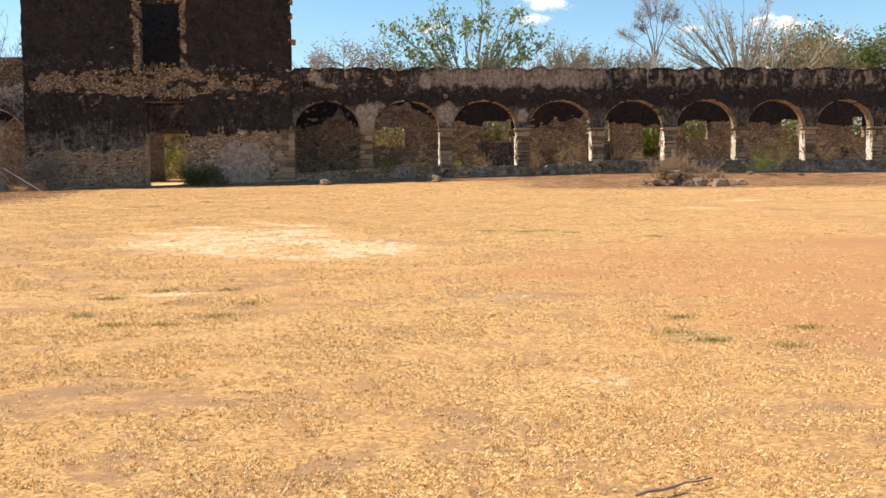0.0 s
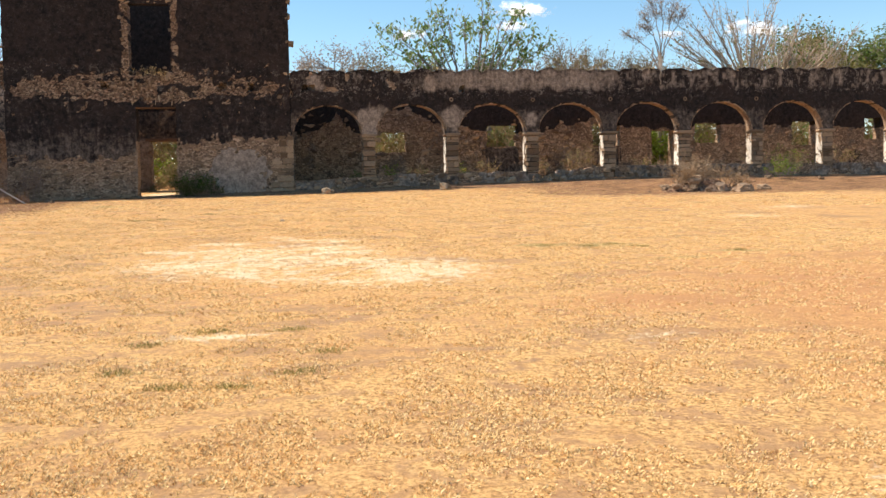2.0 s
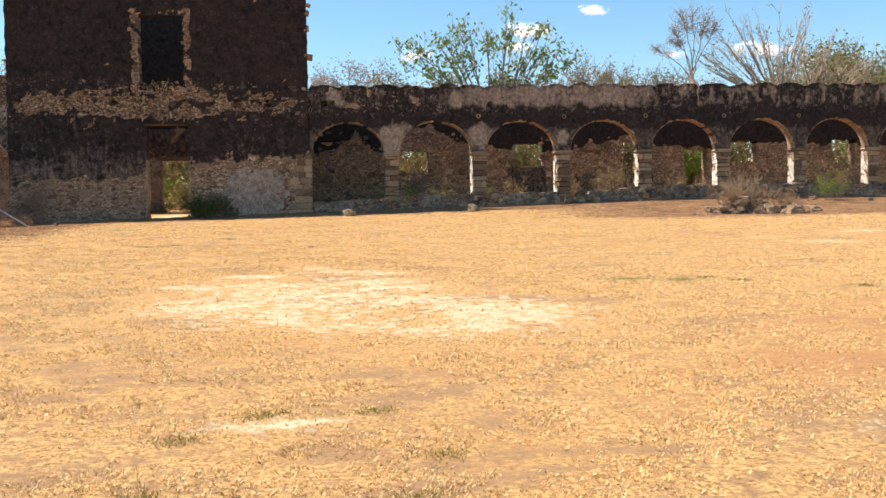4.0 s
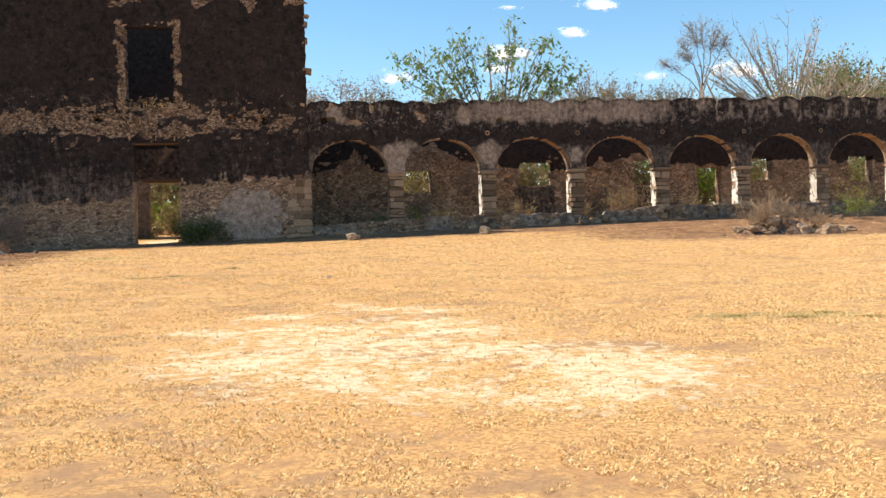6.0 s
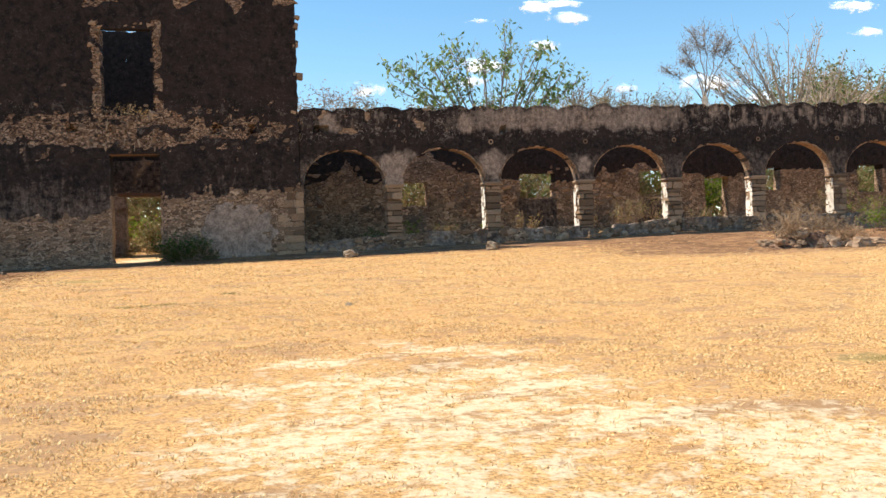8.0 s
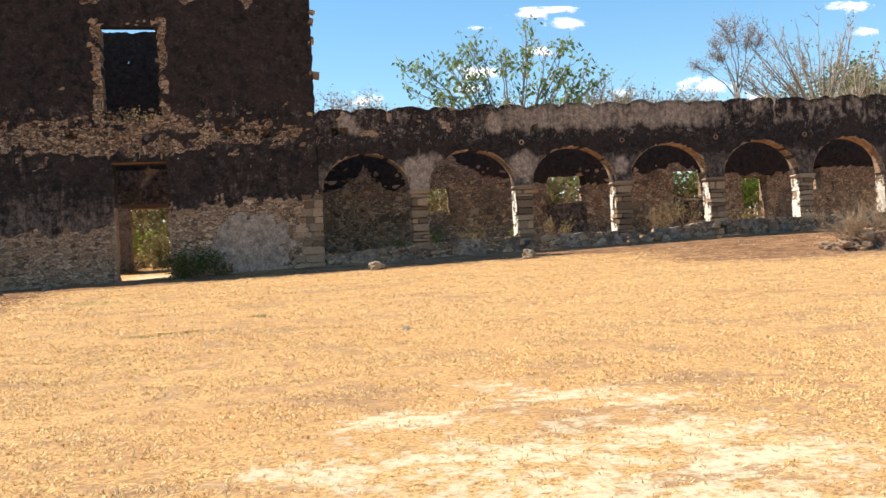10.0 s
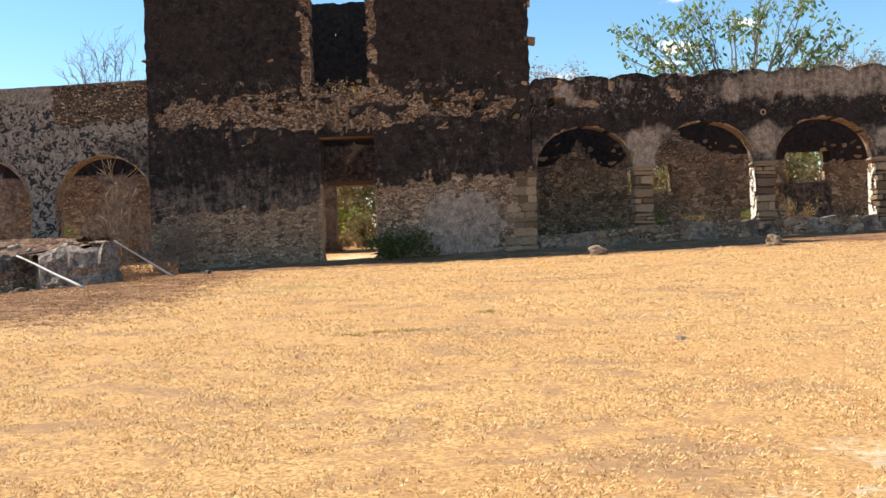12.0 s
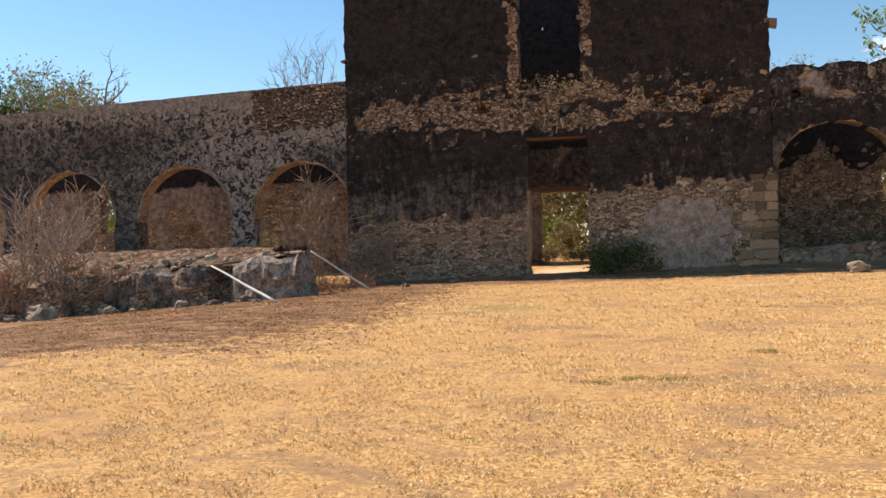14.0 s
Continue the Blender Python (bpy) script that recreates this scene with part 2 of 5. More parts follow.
def ground():
    xs, ys = spaced(-22.0, 30.0, 0.2, 2500.0), spaced(-6.0, 46.0, 0.2, 2500.0)
    verts, cover = [], []
    for y in ys:
        for x in xs:
            near = abs(x) < 32 and -8 < y < 48
            verts.append((x, y, ground_z(x, y) + (0.022 * fbm(x * 0.9, y * 0.9) + 0.012 * fbm(x * 4, y * 4, 3.0, 2) if near else 0.0)))
            cover.append(ground_cover(x, y) if near else (0, 0, 0, 0.5 if y > 38 else 0.0))
    w = len(xs)
    LAND["xs"], LAND["ys"], LAND["z"] = np.array(xs), np.array(ys), np.array([v[2] for v in verts]).reshape(len(ys), w)
    LAND["cover"] = np.array(cover).reshape(len(ys), w, 4)
    faces = [(j * w + i, j * w + i + 1, (j + 1) * w + i + 1, (j + 1) * w + i) for j in range(len(ys) - 1) for i in range(w - 1)]
    ob = link("ground", verts, faces, GROUND, shade=True)
    for k, name in enumerate(("pale", "red", "green", "dirt")):
        float_attribute(ob.data, name, [c[k] for c in cover])
    return tagged(ob, "sunlit yard of dry straw-coloured grass and bare pale soil", "ground", kind="structure")


ground()

# ---- walls ----
FRONT, BACK = 38.8, 44.2          # front face of the ruin; front face of its rear wall
STEP = 0.085


HOLES = [(-1.52, 5.97, 0.11), (-2.57, 5.95, 0.13), (-6.89, 6.02, 0.12), (0.6, 5.98, 0.1), (0.82, 5.98, 0.1), (-0.42, 5.62, 0.07), (6.9, 5.98, 0.1), (-12.0, 4.6, 0.09)]


class Masonry:
    """Collects wall panels, each a grid that follows its lower and upper edge, into one mesh."""

    def __init__(self, look_at):
        self.verts, self.faces, self.values, self.look_at = [], [], [], look_at

    def panel(self, x0, x1, lo, hi, y0, y1, jag=(0.0, 0.0), step=STEP, top_jag=0.0):
        low = lo if callable(lo) else lambda x: lo
        high = hi if callable(hi) else lambda x: hi
        nx = max(2, int(round((x1 - x0) / step)))
        xs = [x0 + (x1 - x0) * i / nx for i in range(nx + 1)]
        nz = max(2, int(round(max(high(x) - low(x) for x in xs) / step)))
        start = len(self.verts)
        for side, y in ((0, y0), (1, y1)):
            for i, x in enumerate(xs):
                a, b = low(x), high(x)
                for j in range(nz + 1):
                    z = a + (b - a) * j / nz
                    px = x
                    if i == 0:
                        px += jag[0] * (fbm(z * 3.1, x, 4.0) + 0.4 * fbm(z * 9, x, 1.0))
                    if i == nx:
                        px += jag[1] * (fbm(z * 3.1, x, 4.0) + 0.4 * fbm(z * 9, x, 1.0))
                    v = self.look_at(px, z)
                    lump = 0.018 * fbm(px * 1.3, z * 1.3) + 0.012 * fbm(px * 6, z * 6, 2.0) * (1.4 - v[0])
                    py = y - 0.028 * smooth(0.4, 0.6, v[0] + 0.25 * fbm(px * 5, z * 5, 7.0)) - lump if side == 0 else y + lump
                    if side == 0 and y < FRONT + 0.3 and any(max(abs(px - hx), abs(z - hz)) < hr for hx, hz, hr in HOLES):
                        py += 0.3
                    self.verts.append((px, py, z))
                    self.values.append(v)
        h, back = nz + 1, (nx + 1) * (nz + 1)
        at = lambda s, i, j: start + s * back + i * h + j
        for i in range(nx):
            for j in range(nz):
                self.faces.append((at(0, i, j), at(0, i + 1, j), at(0, i + 1, j + 1), at(0, i, j + 1)))
                self.faces.append((at(1, i, j), at(1, i, j + 1), at(1, i + 1, j + 1), at(1, i + 1, j)))
            self.faces.append((at(0, i, 0), at(1, i, 0), at(1, i + 1, 0), at(0, i + 1, 0)))
            self.faces.append((at(0, i, nz), at(0, i + 1, nz), at(1, i + 1, nz), at(1, i, nz)))
        for j in range(nz):
            self.faces.append((at(0, 0, j), at(0, 0, j + 1), at(1, 0, j + 1), at(1, 0, j)))
            self.faces.append((at(0, nx, j), at(1, nx, j), at(1, nx, j + 1), at(0, nx, j + 1)))

    def build(self, name, label, turn=None):
        ob = link(name, self.verts, self.faces, WALL, shade=True)
        for k, n in enumerate(("plaster", "tone", "wash", "speck", "pitted")):
            float_attribute(ob.data, n, [v[k] for v in self.values])
        ob.data.set_sharp_from_angle(angle=radians(40))
        if turn is not None:
            ob.matrix_world = turn
        return tagged(ob, label, "wall", kind="structure")


BAND_TOP = [(-10.5, 6.0), (-9.4, 6.3), (-8.0, 6.42), (-6.6, 6.55), (-6.2, 6.7), (-4.4, 6.7), (-3.6, 6.55), (-2.7, 6.22), (-1.8, 6.2), (-1.35, 6.38), (-0.4, 6.15), (0.0, 5.9)]
BAND_LOW = [(-10.5, 5.6), (-9.4, 5.48), (-8.0, 5.55), (-6.0, 5.4), (-4.4, 5.4), (-3.6, 5.53), (-2.7, 5.68), (-1.3, 5.74), (-0.4, 5.68), (0.0, 5.95)]
LOW_TOP = [(-10.5, 3.1), (-9.4, 3.25), (-8.0, 3.2), (-6.0, 3.42), (-4.2, 3.85), (-3.0, 4.02), (-0.5, 3.95), (0.0, 4.1)]


def tower_face(x, z):
    """Plaster, tone, limewash, specks, pits at a place of the tower's front."""
    wob = 0.2 * fbm(x * 2.2, z * 2.2, 5.0) + 0.12 * fbm(x * 6.5, z * 6.5, 1.0)
    band = smooth(lerp(BAND_LOW, x) - 0.06, lerp(BAND_LOW, x) + 0.06, z + wob * 0.6) * (1 - smooth(lerp(BAND_TOP, x) - 0.1, lerp(BAND_TOP, x) + 0.1, z + 0.06 + wob * 2.4))
    band *= smooth(-0.42, -0.12, fbm(x * 1.5, z * 2.6, 17.0) + 0.3 * fbm(x * 5.0, z * 7.0, 2.0) + 0.12 * (x < -5))
    low = 1 - smooth(lerp(LOW_TOP, x) - 0.12, lerp(LOW_TOP, x) + 0.12, z + wob * 1.4)
    sheet = smooth(1.0, 0.8, math.hypot((x + 2.05) / 1.3, (z - 2.7) / 1.0) + wob * 1.6 + 0.12 * fbm(x * 1.3, z * 1.3, 2.0))
    high = smooth(9.75, 10.05, z + 0.5 * fbm(x * 0.9, 3.0)) * smooth(-0.05, 0.2, fbm(x * 1.3, z * 1.6, 6.0))
    chips = smooth(0.42, 0.52, fbm(x * 3.2, z * 4.2, 13.0)) * smooth(7.6, 6.3, abs(z - 5.9) + 5.9) * 0.9
    plaster = 1 - max(band, low, high * 0.8, chips)
    tone, wash = (0.06 if z > 5.6 else 0.24) + 0.06 * fbm(x * 0.7, z * 0.7), 0.0
    if z < 4.6:
        tone += 0.18 * smooth(4.6, 3.6, z) * (1.0 if x < -5 else 0.5)
    if low > 0.3:
        wash = 0.42 if x < -5 else 0.32
        if sheet > 0.3 and x > -4.2:
            plaster, tone = sheet, 1.35
    if z < 3.9 and min(abs(x - DOOR[0]), abs(x - DOOR[1])) < 0.05:
        plaster, wash = 0.12, 0.7
    edge = smooth(0.22, 0.0, min(abs(x + 6.12), abs(x + 4.36)) - 0.06) if 6.3 < z < 9.4 else 0.0
    if edge > 0.2 and (x < -6.0 or x > -4.48):
        plaster = min(plaster, 1 - edge * smooth(-0.25, 0.25, fbm(x * 4, z * 2.5, 9.0) + 0.15))
    return plaster, tone, wash, 0.12 + 0.3 * smooth(7.2, 6.4, z) * (z > 5.5) + 0.2 * smooth(4.3, 3.6, z), 0.0


DOOR, WINDOW = (-5.83, -4.36, 5.2), (-6.02, -4.47, 6.42, 9.1)
TOP = 10.7


def tower():
    m = Masonry(tower_face)
    a, b = FRONT, FRONT + 0.75
    foot = lambda x: ground_z(x, FRONT) - 0.35
    m.panel(-10.5, DOOR[0], foot, DOOR[2], a, b, (0, 0.05))
    m.panel(DOOR[1], -0.02, foot, DOOR[2], a, b, (0.05, 0.03))
    m.panel(-10.5, -0.02, DOOR[2], WINDOW[2], a, b, (0.0, 0.03))
    m.panel(-10.5, WINDOW[0], WINDOW[2], WINDOW[3], a, b, (0.03, 0.07))
    m.panel(WINDOW[1], -0.02, WINDOW[2], WINDOW[3], a, b, (0.07, 0.04))
    m.panel(-10.5, -0.02, WINDOW[3], TOP, a, a + 0.3, (0.03, 0.04))
    m.build("wall_tower_front", "soot-black plastered tower wall with bare rubble band and base")
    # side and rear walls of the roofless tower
    # above 5.6 m the shade is put into the wall's colour as near-black
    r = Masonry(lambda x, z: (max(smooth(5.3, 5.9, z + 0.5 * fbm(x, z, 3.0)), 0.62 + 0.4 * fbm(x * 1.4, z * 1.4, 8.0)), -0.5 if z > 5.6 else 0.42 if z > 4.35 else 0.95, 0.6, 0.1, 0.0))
    ragged = lambda x: 10.32 + 0.1 * fbm(x * 1.5, 2.0) + 0.05 * fbm(x * 7, 1.0)
    r.panel(-10.5, -5.97, 1.4, 4.25, BACK, BACK + 0.7, (0, 0.06), 0.14)
    r.panel(-4.5, -0.02, 1.4, 4.25, BACK, BACK + 0.7, (0.06, 0), 0.14)
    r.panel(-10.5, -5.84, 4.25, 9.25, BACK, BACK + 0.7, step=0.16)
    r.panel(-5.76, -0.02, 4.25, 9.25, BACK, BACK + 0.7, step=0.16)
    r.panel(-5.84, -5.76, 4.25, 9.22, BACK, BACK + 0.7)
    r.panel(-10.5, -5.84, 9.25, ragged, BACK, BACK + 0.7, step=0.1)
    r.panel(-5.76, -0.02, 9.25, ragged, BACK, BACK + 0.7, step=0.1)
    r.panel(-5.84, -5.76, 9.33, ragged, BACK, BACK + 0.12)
    r.build("wall_tower_rear", "rear wall of the roofless tower with a doorway, its shaded upper part coloured black")
    for name, x, top in (("wall_tower_west", -10.5, 5.2), ("wall_tower_east", -0.72, 8.6)):
        s = Masonry(lambda x, z: (0.85, 0.1, 0.0, 0.4, 0.0))
        s.panel(0.0, BACK - FRONT - 0.75, 1.4, top, -0.7, 0.0, step=0.22)
        s.build(name, "blackened side wall of the roofless tower", pose(x, FRONT + 0.75, 0, 0, 0, 90))


tower()

BAYS = [1.45] + [4.8 + 3.372 * k for k in range(8)]
HALF = 1.41
WIDTHS = [1.34] + [HALF] * 8
SPRING_R = lambda x: 4.13 + 0.008 * x


def arch_low(x, centre, spring, rise, half=HALF):
    u = max(-1.0, min(1.0, (x - centre) / half))
    return spring + rise * math.sqrt(max(0.0, 1 - u * u))


def roof_line(x):
    p = 1.12
    s = abs(math.sin(math.pi * (x + 0.35 * fbm(x * 0.4, 3.0)) / p)) ** 0.55
    return 6.52 + 0.014 * x + 0.2 * s * (0.75 + 0.5 * fbm(x * 0.8, 8.0)) + 0.04 * fbm(x * 5, 1.0)


def arcade_face(x, z):
    top = roof_line(x)
    k = min(range(len(BAYS)), key=lambda i: abs(BAYS[i] - x))
    spring = SPRING_R(BAYS[k])
    ring = math.hypot((x - BAYS[k]) / WIDTHS[k], (z - spring) / (5.27 + 0.011 * BAYS[k] - spring))
    tone = 0.2 + 0.12 * fbm(x * 0.8, z * 0.8)
    upper = smooth(top - 1.0, top - 0.65, z + 0.12 * fbm(x * 1.7, z, 2.0))
    grey = smooth(4.8, 6.8, x) * (1 - smooth(12.0, 14.5, x))
    grey = max(grey, 0.8 * smooth(11.0, 13.0, x) * smooth(0.0, 0.25, fbm(x * 2.2, z * 1.1, 6.0) + 0.3 * fbm(x * 6, z * 3, 2.0)))
    tone += upper * (0.1 + 0.55 * grey) + 0.24 * smooth(5.5, 4.9, z)
    tone -= 0.3 * smooth(0.55, 0.0, abs(z - (top - 1.25)))
    tone -= 0.3 * smooth(top - 0.16, top - 0.05, z)
    for cx, cz, r in ((3.1, 4.8, 0.75), (3.1, 4.3, 0.55), (6.45, 4.8, 0.6), (9.8, 4.7, 0.3), (5.6, 6.1, 0.4), (1.0, 6.2, 0.35)):
        tone += 0.6 * smooth(1.15, 0.4, math.hypot(x - cx, z - cz) / r + 0.6 * fbm(x * 2.6, z * 2.6))
    plaster = 1.0
    rough = fbm(x * 1.6, z * 2.0, 11.0)
    if z > top - 1.1 and x < 5:
        plaster = 1 - 0.75 * smooth(0.3, 0.36, rough + 0.35 * fbm(x * 5.5, z * 6.5, 3.0))
    if ring < 1.15 and z > 4.25:
        plaster = min(plaster, 1 - 0.8 * smooth(1.045, 1.015, ring + 0.07 * fbm(x * 5, z * 5)))
    return plaster, tone, 0.55, 0.15 + 0.75 * smooth(top - 1.2, top - 0.9, z), 0.2


SILL = [(0.0, 2.27), (1.3, 2.37), (4.4, 2.54), (7.5, 2.57), (11.5, 2.62), (13.0, 2.8), (30, 2.82)]


def arcade():
    m = Masonry(arcade_face)
    a, b = FRONT + 0.06, FRONT + 0.5
    for k, c in enumerate(BAYS):
        s = SPRING_R(c)
        rise = 5.27 + 0.011 * c - s
        h = WIDTHS[k]
        m.panel(c - h, c + h, lambda x: arch_low(x, c, s, rise, h), roof_line, a, b, step=0.067)
        right = BAYS[k + 1] - HALF if k + 1 < len(BAYS) else c + HALF + 0.7
        m.panel(c + h, right, SPRING_R(c + 1.7), roof_line, a, b)
    m.panel(0.0, BAYS[0] - WIDTHS[0], 1.5, roof_line, a, b)
    m.build("wall_arcade", "weathered black and grey plaster arcade wall with scalloped top")
    # rear wall of the arcade, with its gaps
    gaps = [(3.85, 5.35, 3.7, 4.62), (9.2, 10.68, 3.93, 4.93), (14.4, 15.78, 3.85, 5.0), (17.4, 18.5, 2.45, 4.66), (19.65, 21.03, 4.05, 5.03), (24.85, 26.15, 3.9, 5.12), (28.9, 29.8, 4.2, 5.27)]
    # the rear wall turns near-black above these heights
    inky = [(0.0, 4.55), (1.1, 4.65), (1.9, 5.15), (2.2, 5.5), (2.55, 4.9), (3.3, 4.5), (3.9, 5.0), (4.6, 5.6), (5.4, 5.75), (6.0, 5.4), (7.2, 4.9), (8.9, 4.75), (11.3, 4.5), (12.3, 4.75), (13.0, 4.95), (14.6, 5.2), (15.6, 4.9), (17.2, 4.8), (18.8, 4.65), (20.0, 5.0), (30.0, 4.8)]
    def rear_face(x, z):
        edge = lerp(inky, x) + 0.14 * fbm(x * 2.3, 1.0)
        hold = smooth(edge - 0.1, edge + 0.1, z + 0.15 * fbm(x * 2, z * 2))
        # recess darkness below two gaps, put in as flat patches of colour
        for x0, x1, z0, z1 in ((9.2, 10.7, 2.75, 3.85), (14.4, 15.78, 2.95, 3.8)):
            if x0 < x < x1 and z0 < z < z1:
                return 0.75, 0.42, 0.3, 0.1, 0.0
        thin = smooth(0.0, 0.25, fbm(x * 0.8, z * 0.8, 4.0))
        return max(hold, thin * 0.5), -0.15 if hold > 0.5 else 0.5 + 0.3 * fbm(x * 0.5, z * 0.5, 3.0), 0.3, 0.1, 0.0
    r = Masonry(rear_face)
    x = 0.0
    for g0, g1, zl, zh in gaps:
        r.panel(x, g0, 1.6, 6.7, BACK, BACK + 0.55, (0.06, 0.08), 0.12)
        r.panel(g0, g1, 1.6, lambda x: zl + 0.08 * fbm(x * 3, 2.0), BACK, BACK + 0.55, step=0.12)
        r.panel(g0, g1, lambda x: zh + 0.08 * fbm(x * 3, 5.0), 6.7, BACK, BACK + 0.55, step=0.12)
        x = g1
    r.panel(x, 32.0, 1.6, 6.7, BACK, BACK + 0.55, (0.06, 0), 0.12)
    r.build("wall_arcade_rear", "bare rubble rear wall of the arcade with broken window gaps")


arcade()

WEST = [-11.75, -15.07, -18.45, -21.8]


def west_top(x):
    return 6.93 - 0.038 * max(0.0, -10.5 - x) + 0.012 * fbm(x * 2, 4.0)


def west_face(x, z):
    tone = 1.0 + 0.15 * fbm(x * 0.8, z * 0.8)
    tone += 0.22 * smooth(5.9, 6.6, z) - 0.45 * smooth(-13.0, -17.0, x) * smooth(6.6, 5.8, z)
    tone -= 0.5 * smooth(-12.3, -10.9, x + 0.5 * fbm(x, z, 2.0)) * smooth(5.6, 5.0, z)
    patch = smooth(-13.2, -12.95, x + 0.18 * fbm(x * 2, z * 2, 3.0)) * smooth(5.55, 5.7, z - 0.09 * (x + 13.2) + 0.12 * fbm(x * 2.5, z * 2.5))
    tone += 0.7 * smooth(0.95, 0.75, math.hypot((x + 10.7) / 0.5, (z - 5.75) / 0.25) + 0.3 * fbm(x * 3, z * 3))
    k = min(WEST, key=lambda c: abs(c - x))
    ring = math.hypot(x - k, (z - 3.5) * 0.97)
    # wash on the bare arch rims puts the soffits' bounced light into colour
    edge = smooth(1.4, 1.34, ring + 0.05 * fbm(x * 5, z * 5)) if z > 3.4 else 0.0
    return 1 - max(patch, edge), tone, 0.8 * edge, 0.3, 1.0 - 0.7 * smooth(6.2, 6.6, z)


def west_wing():
    m = Masonry(west_face)
    a, b = FRONT + 0.06, FRONT + 0.5
    for k, c in enumerate(WEST):
        s, rise = 3.5, 1.36
        m.panel(c - 1.32, c + 1.32 if k else -10.5, lambda x: arch_low(x, c, s, rise, 1.32), west_top, a, b, step=0.067)
        left = WEST[k + 1] + 1.32 if k + 1 < len(WEST) else c - 2.3
        m.panel(left, c - 1.32, 1.0, west_top, a, b, (0.03, 0.03))
    m.build("wall_west_wing", "mottled grey plastered arcade wall with bare stone patch")
    def rear_face(x, z):
        hold = smooth(4.75, 4.95, z + 0.2 * fbm(x * 1.2, z, 2.0))
        thin = smooth(-0.2, 0.15, fbm(x * 0.8, z * 0.8, 9.0))
        return max(hold, 0.3 + thin * 0.32), 0.0 if hold > 0.5 else 0.9 + 0.3 * fbm(x, z, 5.0), 0.3 + 0.4 * thin, 0.1, 0.2
    r = Masonry(rear_face)
    r.panel(-25, -20.8, 1.0, 6.4, BACK, BACK + 0.5, step=0.15)
    r.panel(-20.25, -10.5, 1.0, 6.4, BACK, BACK + 0.5, step=0.15)
    r.panel(-20.8, -20.25, 1.0, 3.4, BACK, BACK + 0.5, step=0.15)
    r.panel(-20.8, -20.25, 4.6, 6.4, BACK, BACK + 0.5, step=0.15)
    r.build("wall_west_rear", "bare rubble rear wall of the west arcade")


west_wing()

# ---- more materials ----


def bark_material(name, dark, light):
    n = Nodes(name, 0.9)
    p = n.coords()
    return n.done(n.mix(n.noise(p, 14.0, 4), dark, light))


def leaf_material(name, a, b, c, glow=0.5):
    n = Nodes(name, 0.85)
    col = n.ramp(n.island(), [(0.0, a), (0.55, b), (1.0, c)])
    lit = n.tree.nodes.new("ShaderNodeBsdfTranslucent")
    n.put(lit.inputs["Color"], col)
    both = n.tree.nodes.new("ShaderNodeMixShader")
    both.inputs[0].default_value = glow
    n.done(col)
    n.tree.links.new(n.bsdf.outputs[0], both.inputs[1])
    n.tree.links.new(lit.outputs[0], both.inputs[2])
    n.tree.links.new(both.outputs[0], n.tree.nodes["Material Output"].inputs["Surface"])
    return n.material


def wood_material(name, dark, light):
    n = Nodes(name, 0.75)
    p = n.scaled(n.coords(), (1.0, 8.0, 8.0))
    g = n.noise(p, 5.0, 6, 0.7)
    n.bump(g, 0.4, 0.01)
    return n.done(n.mix(g, dark, light))


def earth_material():
    n = Nodes("rubble_earth", 0.95)
    p = n.coords()
    a, b = n.noise(p, 14.0, 6, 0.75), n.cells(p, 11.0)
    n.bump(n.math("ADD", a, n.math("MULTIPLY", b, 0.6)), 0.9, 0.05)
    return n.done(n.ramp(n.math("ADD", n.math("MULTIPLY", a, 0.6), n.math("MULTIPLY", b, 0.4)), [(0.3, (0.04, 0.02, 0.012)), (0.5, (0.16, 0.082, 0.046)), (0.75, (0.42, 0.285, 0.185))]))


GREY_BARK = bark_material("grey_bark", (0.16, 0.125, 0.095), (0.38, 0.32, 0.26))
PALE_BARK = bark_material("pale_bark", (0.26, 0.19, 0.135), (0.5, 0.41, 0.32))
RED_TWIG = bark_material("dry_twig", (0.18, 0.105, 0.075), (0.42, 0.29, 0.22))
PALE_TWIG = bark_material("pale_twig", (0.22, 0.145, 0.105), (0.56, 0.43, 0.34))
TAN_TWIG = bark_material("tan_twig", (0.20, 0.13, 0.075), (0.45, 0.31, 0.19))
GREEN_LEAF = leaf_material("green_leaf", (0.09, 0.14, 0.03), (0.16, 0.22, 0.06), (0.28, 0.30, 0.12))
SOFT_LEAF = leaf_material("soft_leaf", (0.11, 0.17, 0.05), (0.21, 0.30, 0.09), (0.40, 0.46, 0.18), 0.5)
ASH_LEAF = leaf_material("ash_leaf", (0.26, 0.21, 0.18), (0.38, 0.32, 0.27), (0.48, 0.42, 0.36), 0.4)
OLIVE_LEAF = leaf_material("olive_leaf", (0.13, 0.13, 0.04), (0.21, 0.21, 0.07), (0.32, 0.28, 0.12))
DARK_LEAF = leaf_material("dark_leaf", (0.035, 0.065, 0.012), (0.065, 0.11, 0.02), (0.12, 0.17, 0.035))
FRESH_LEAF = leaf_material("fresh_leaf", (0.10, 0.16, 0.02), (0.18, 0.25, 0.03), (0.30, 0.34, 0.06))
DRY_LEAF = leaf_material("dry_leaf", (0.18, 0.13, 0.06), (0.26, 0.21, 0.09), (0.20, 0.21, 0.07))
RUST_LEAF = leaf_material("rust_leaf", (0.20, 0.085, 0.035), (0.30, 0.15, 0.06), (0.38, 0.24, 0.11))
STRAW = leaf_material("straw", (0.26, 0.13, 0.04), (0.97, 0.635, 0.265), (0.99, 0.80, 0.46), 0.08)
TUFT = leaf_material("tuft_leaf", (0.16, 0.15, 0.04), (0.26, 0.22, 0.06), (0.42, 0.32, 0.11))
LITTER = leaf_material("litter", (0.09, 0.04, 0.02), (0.26, 0.13, 0.06), (0.55, 0.33, 0.15))
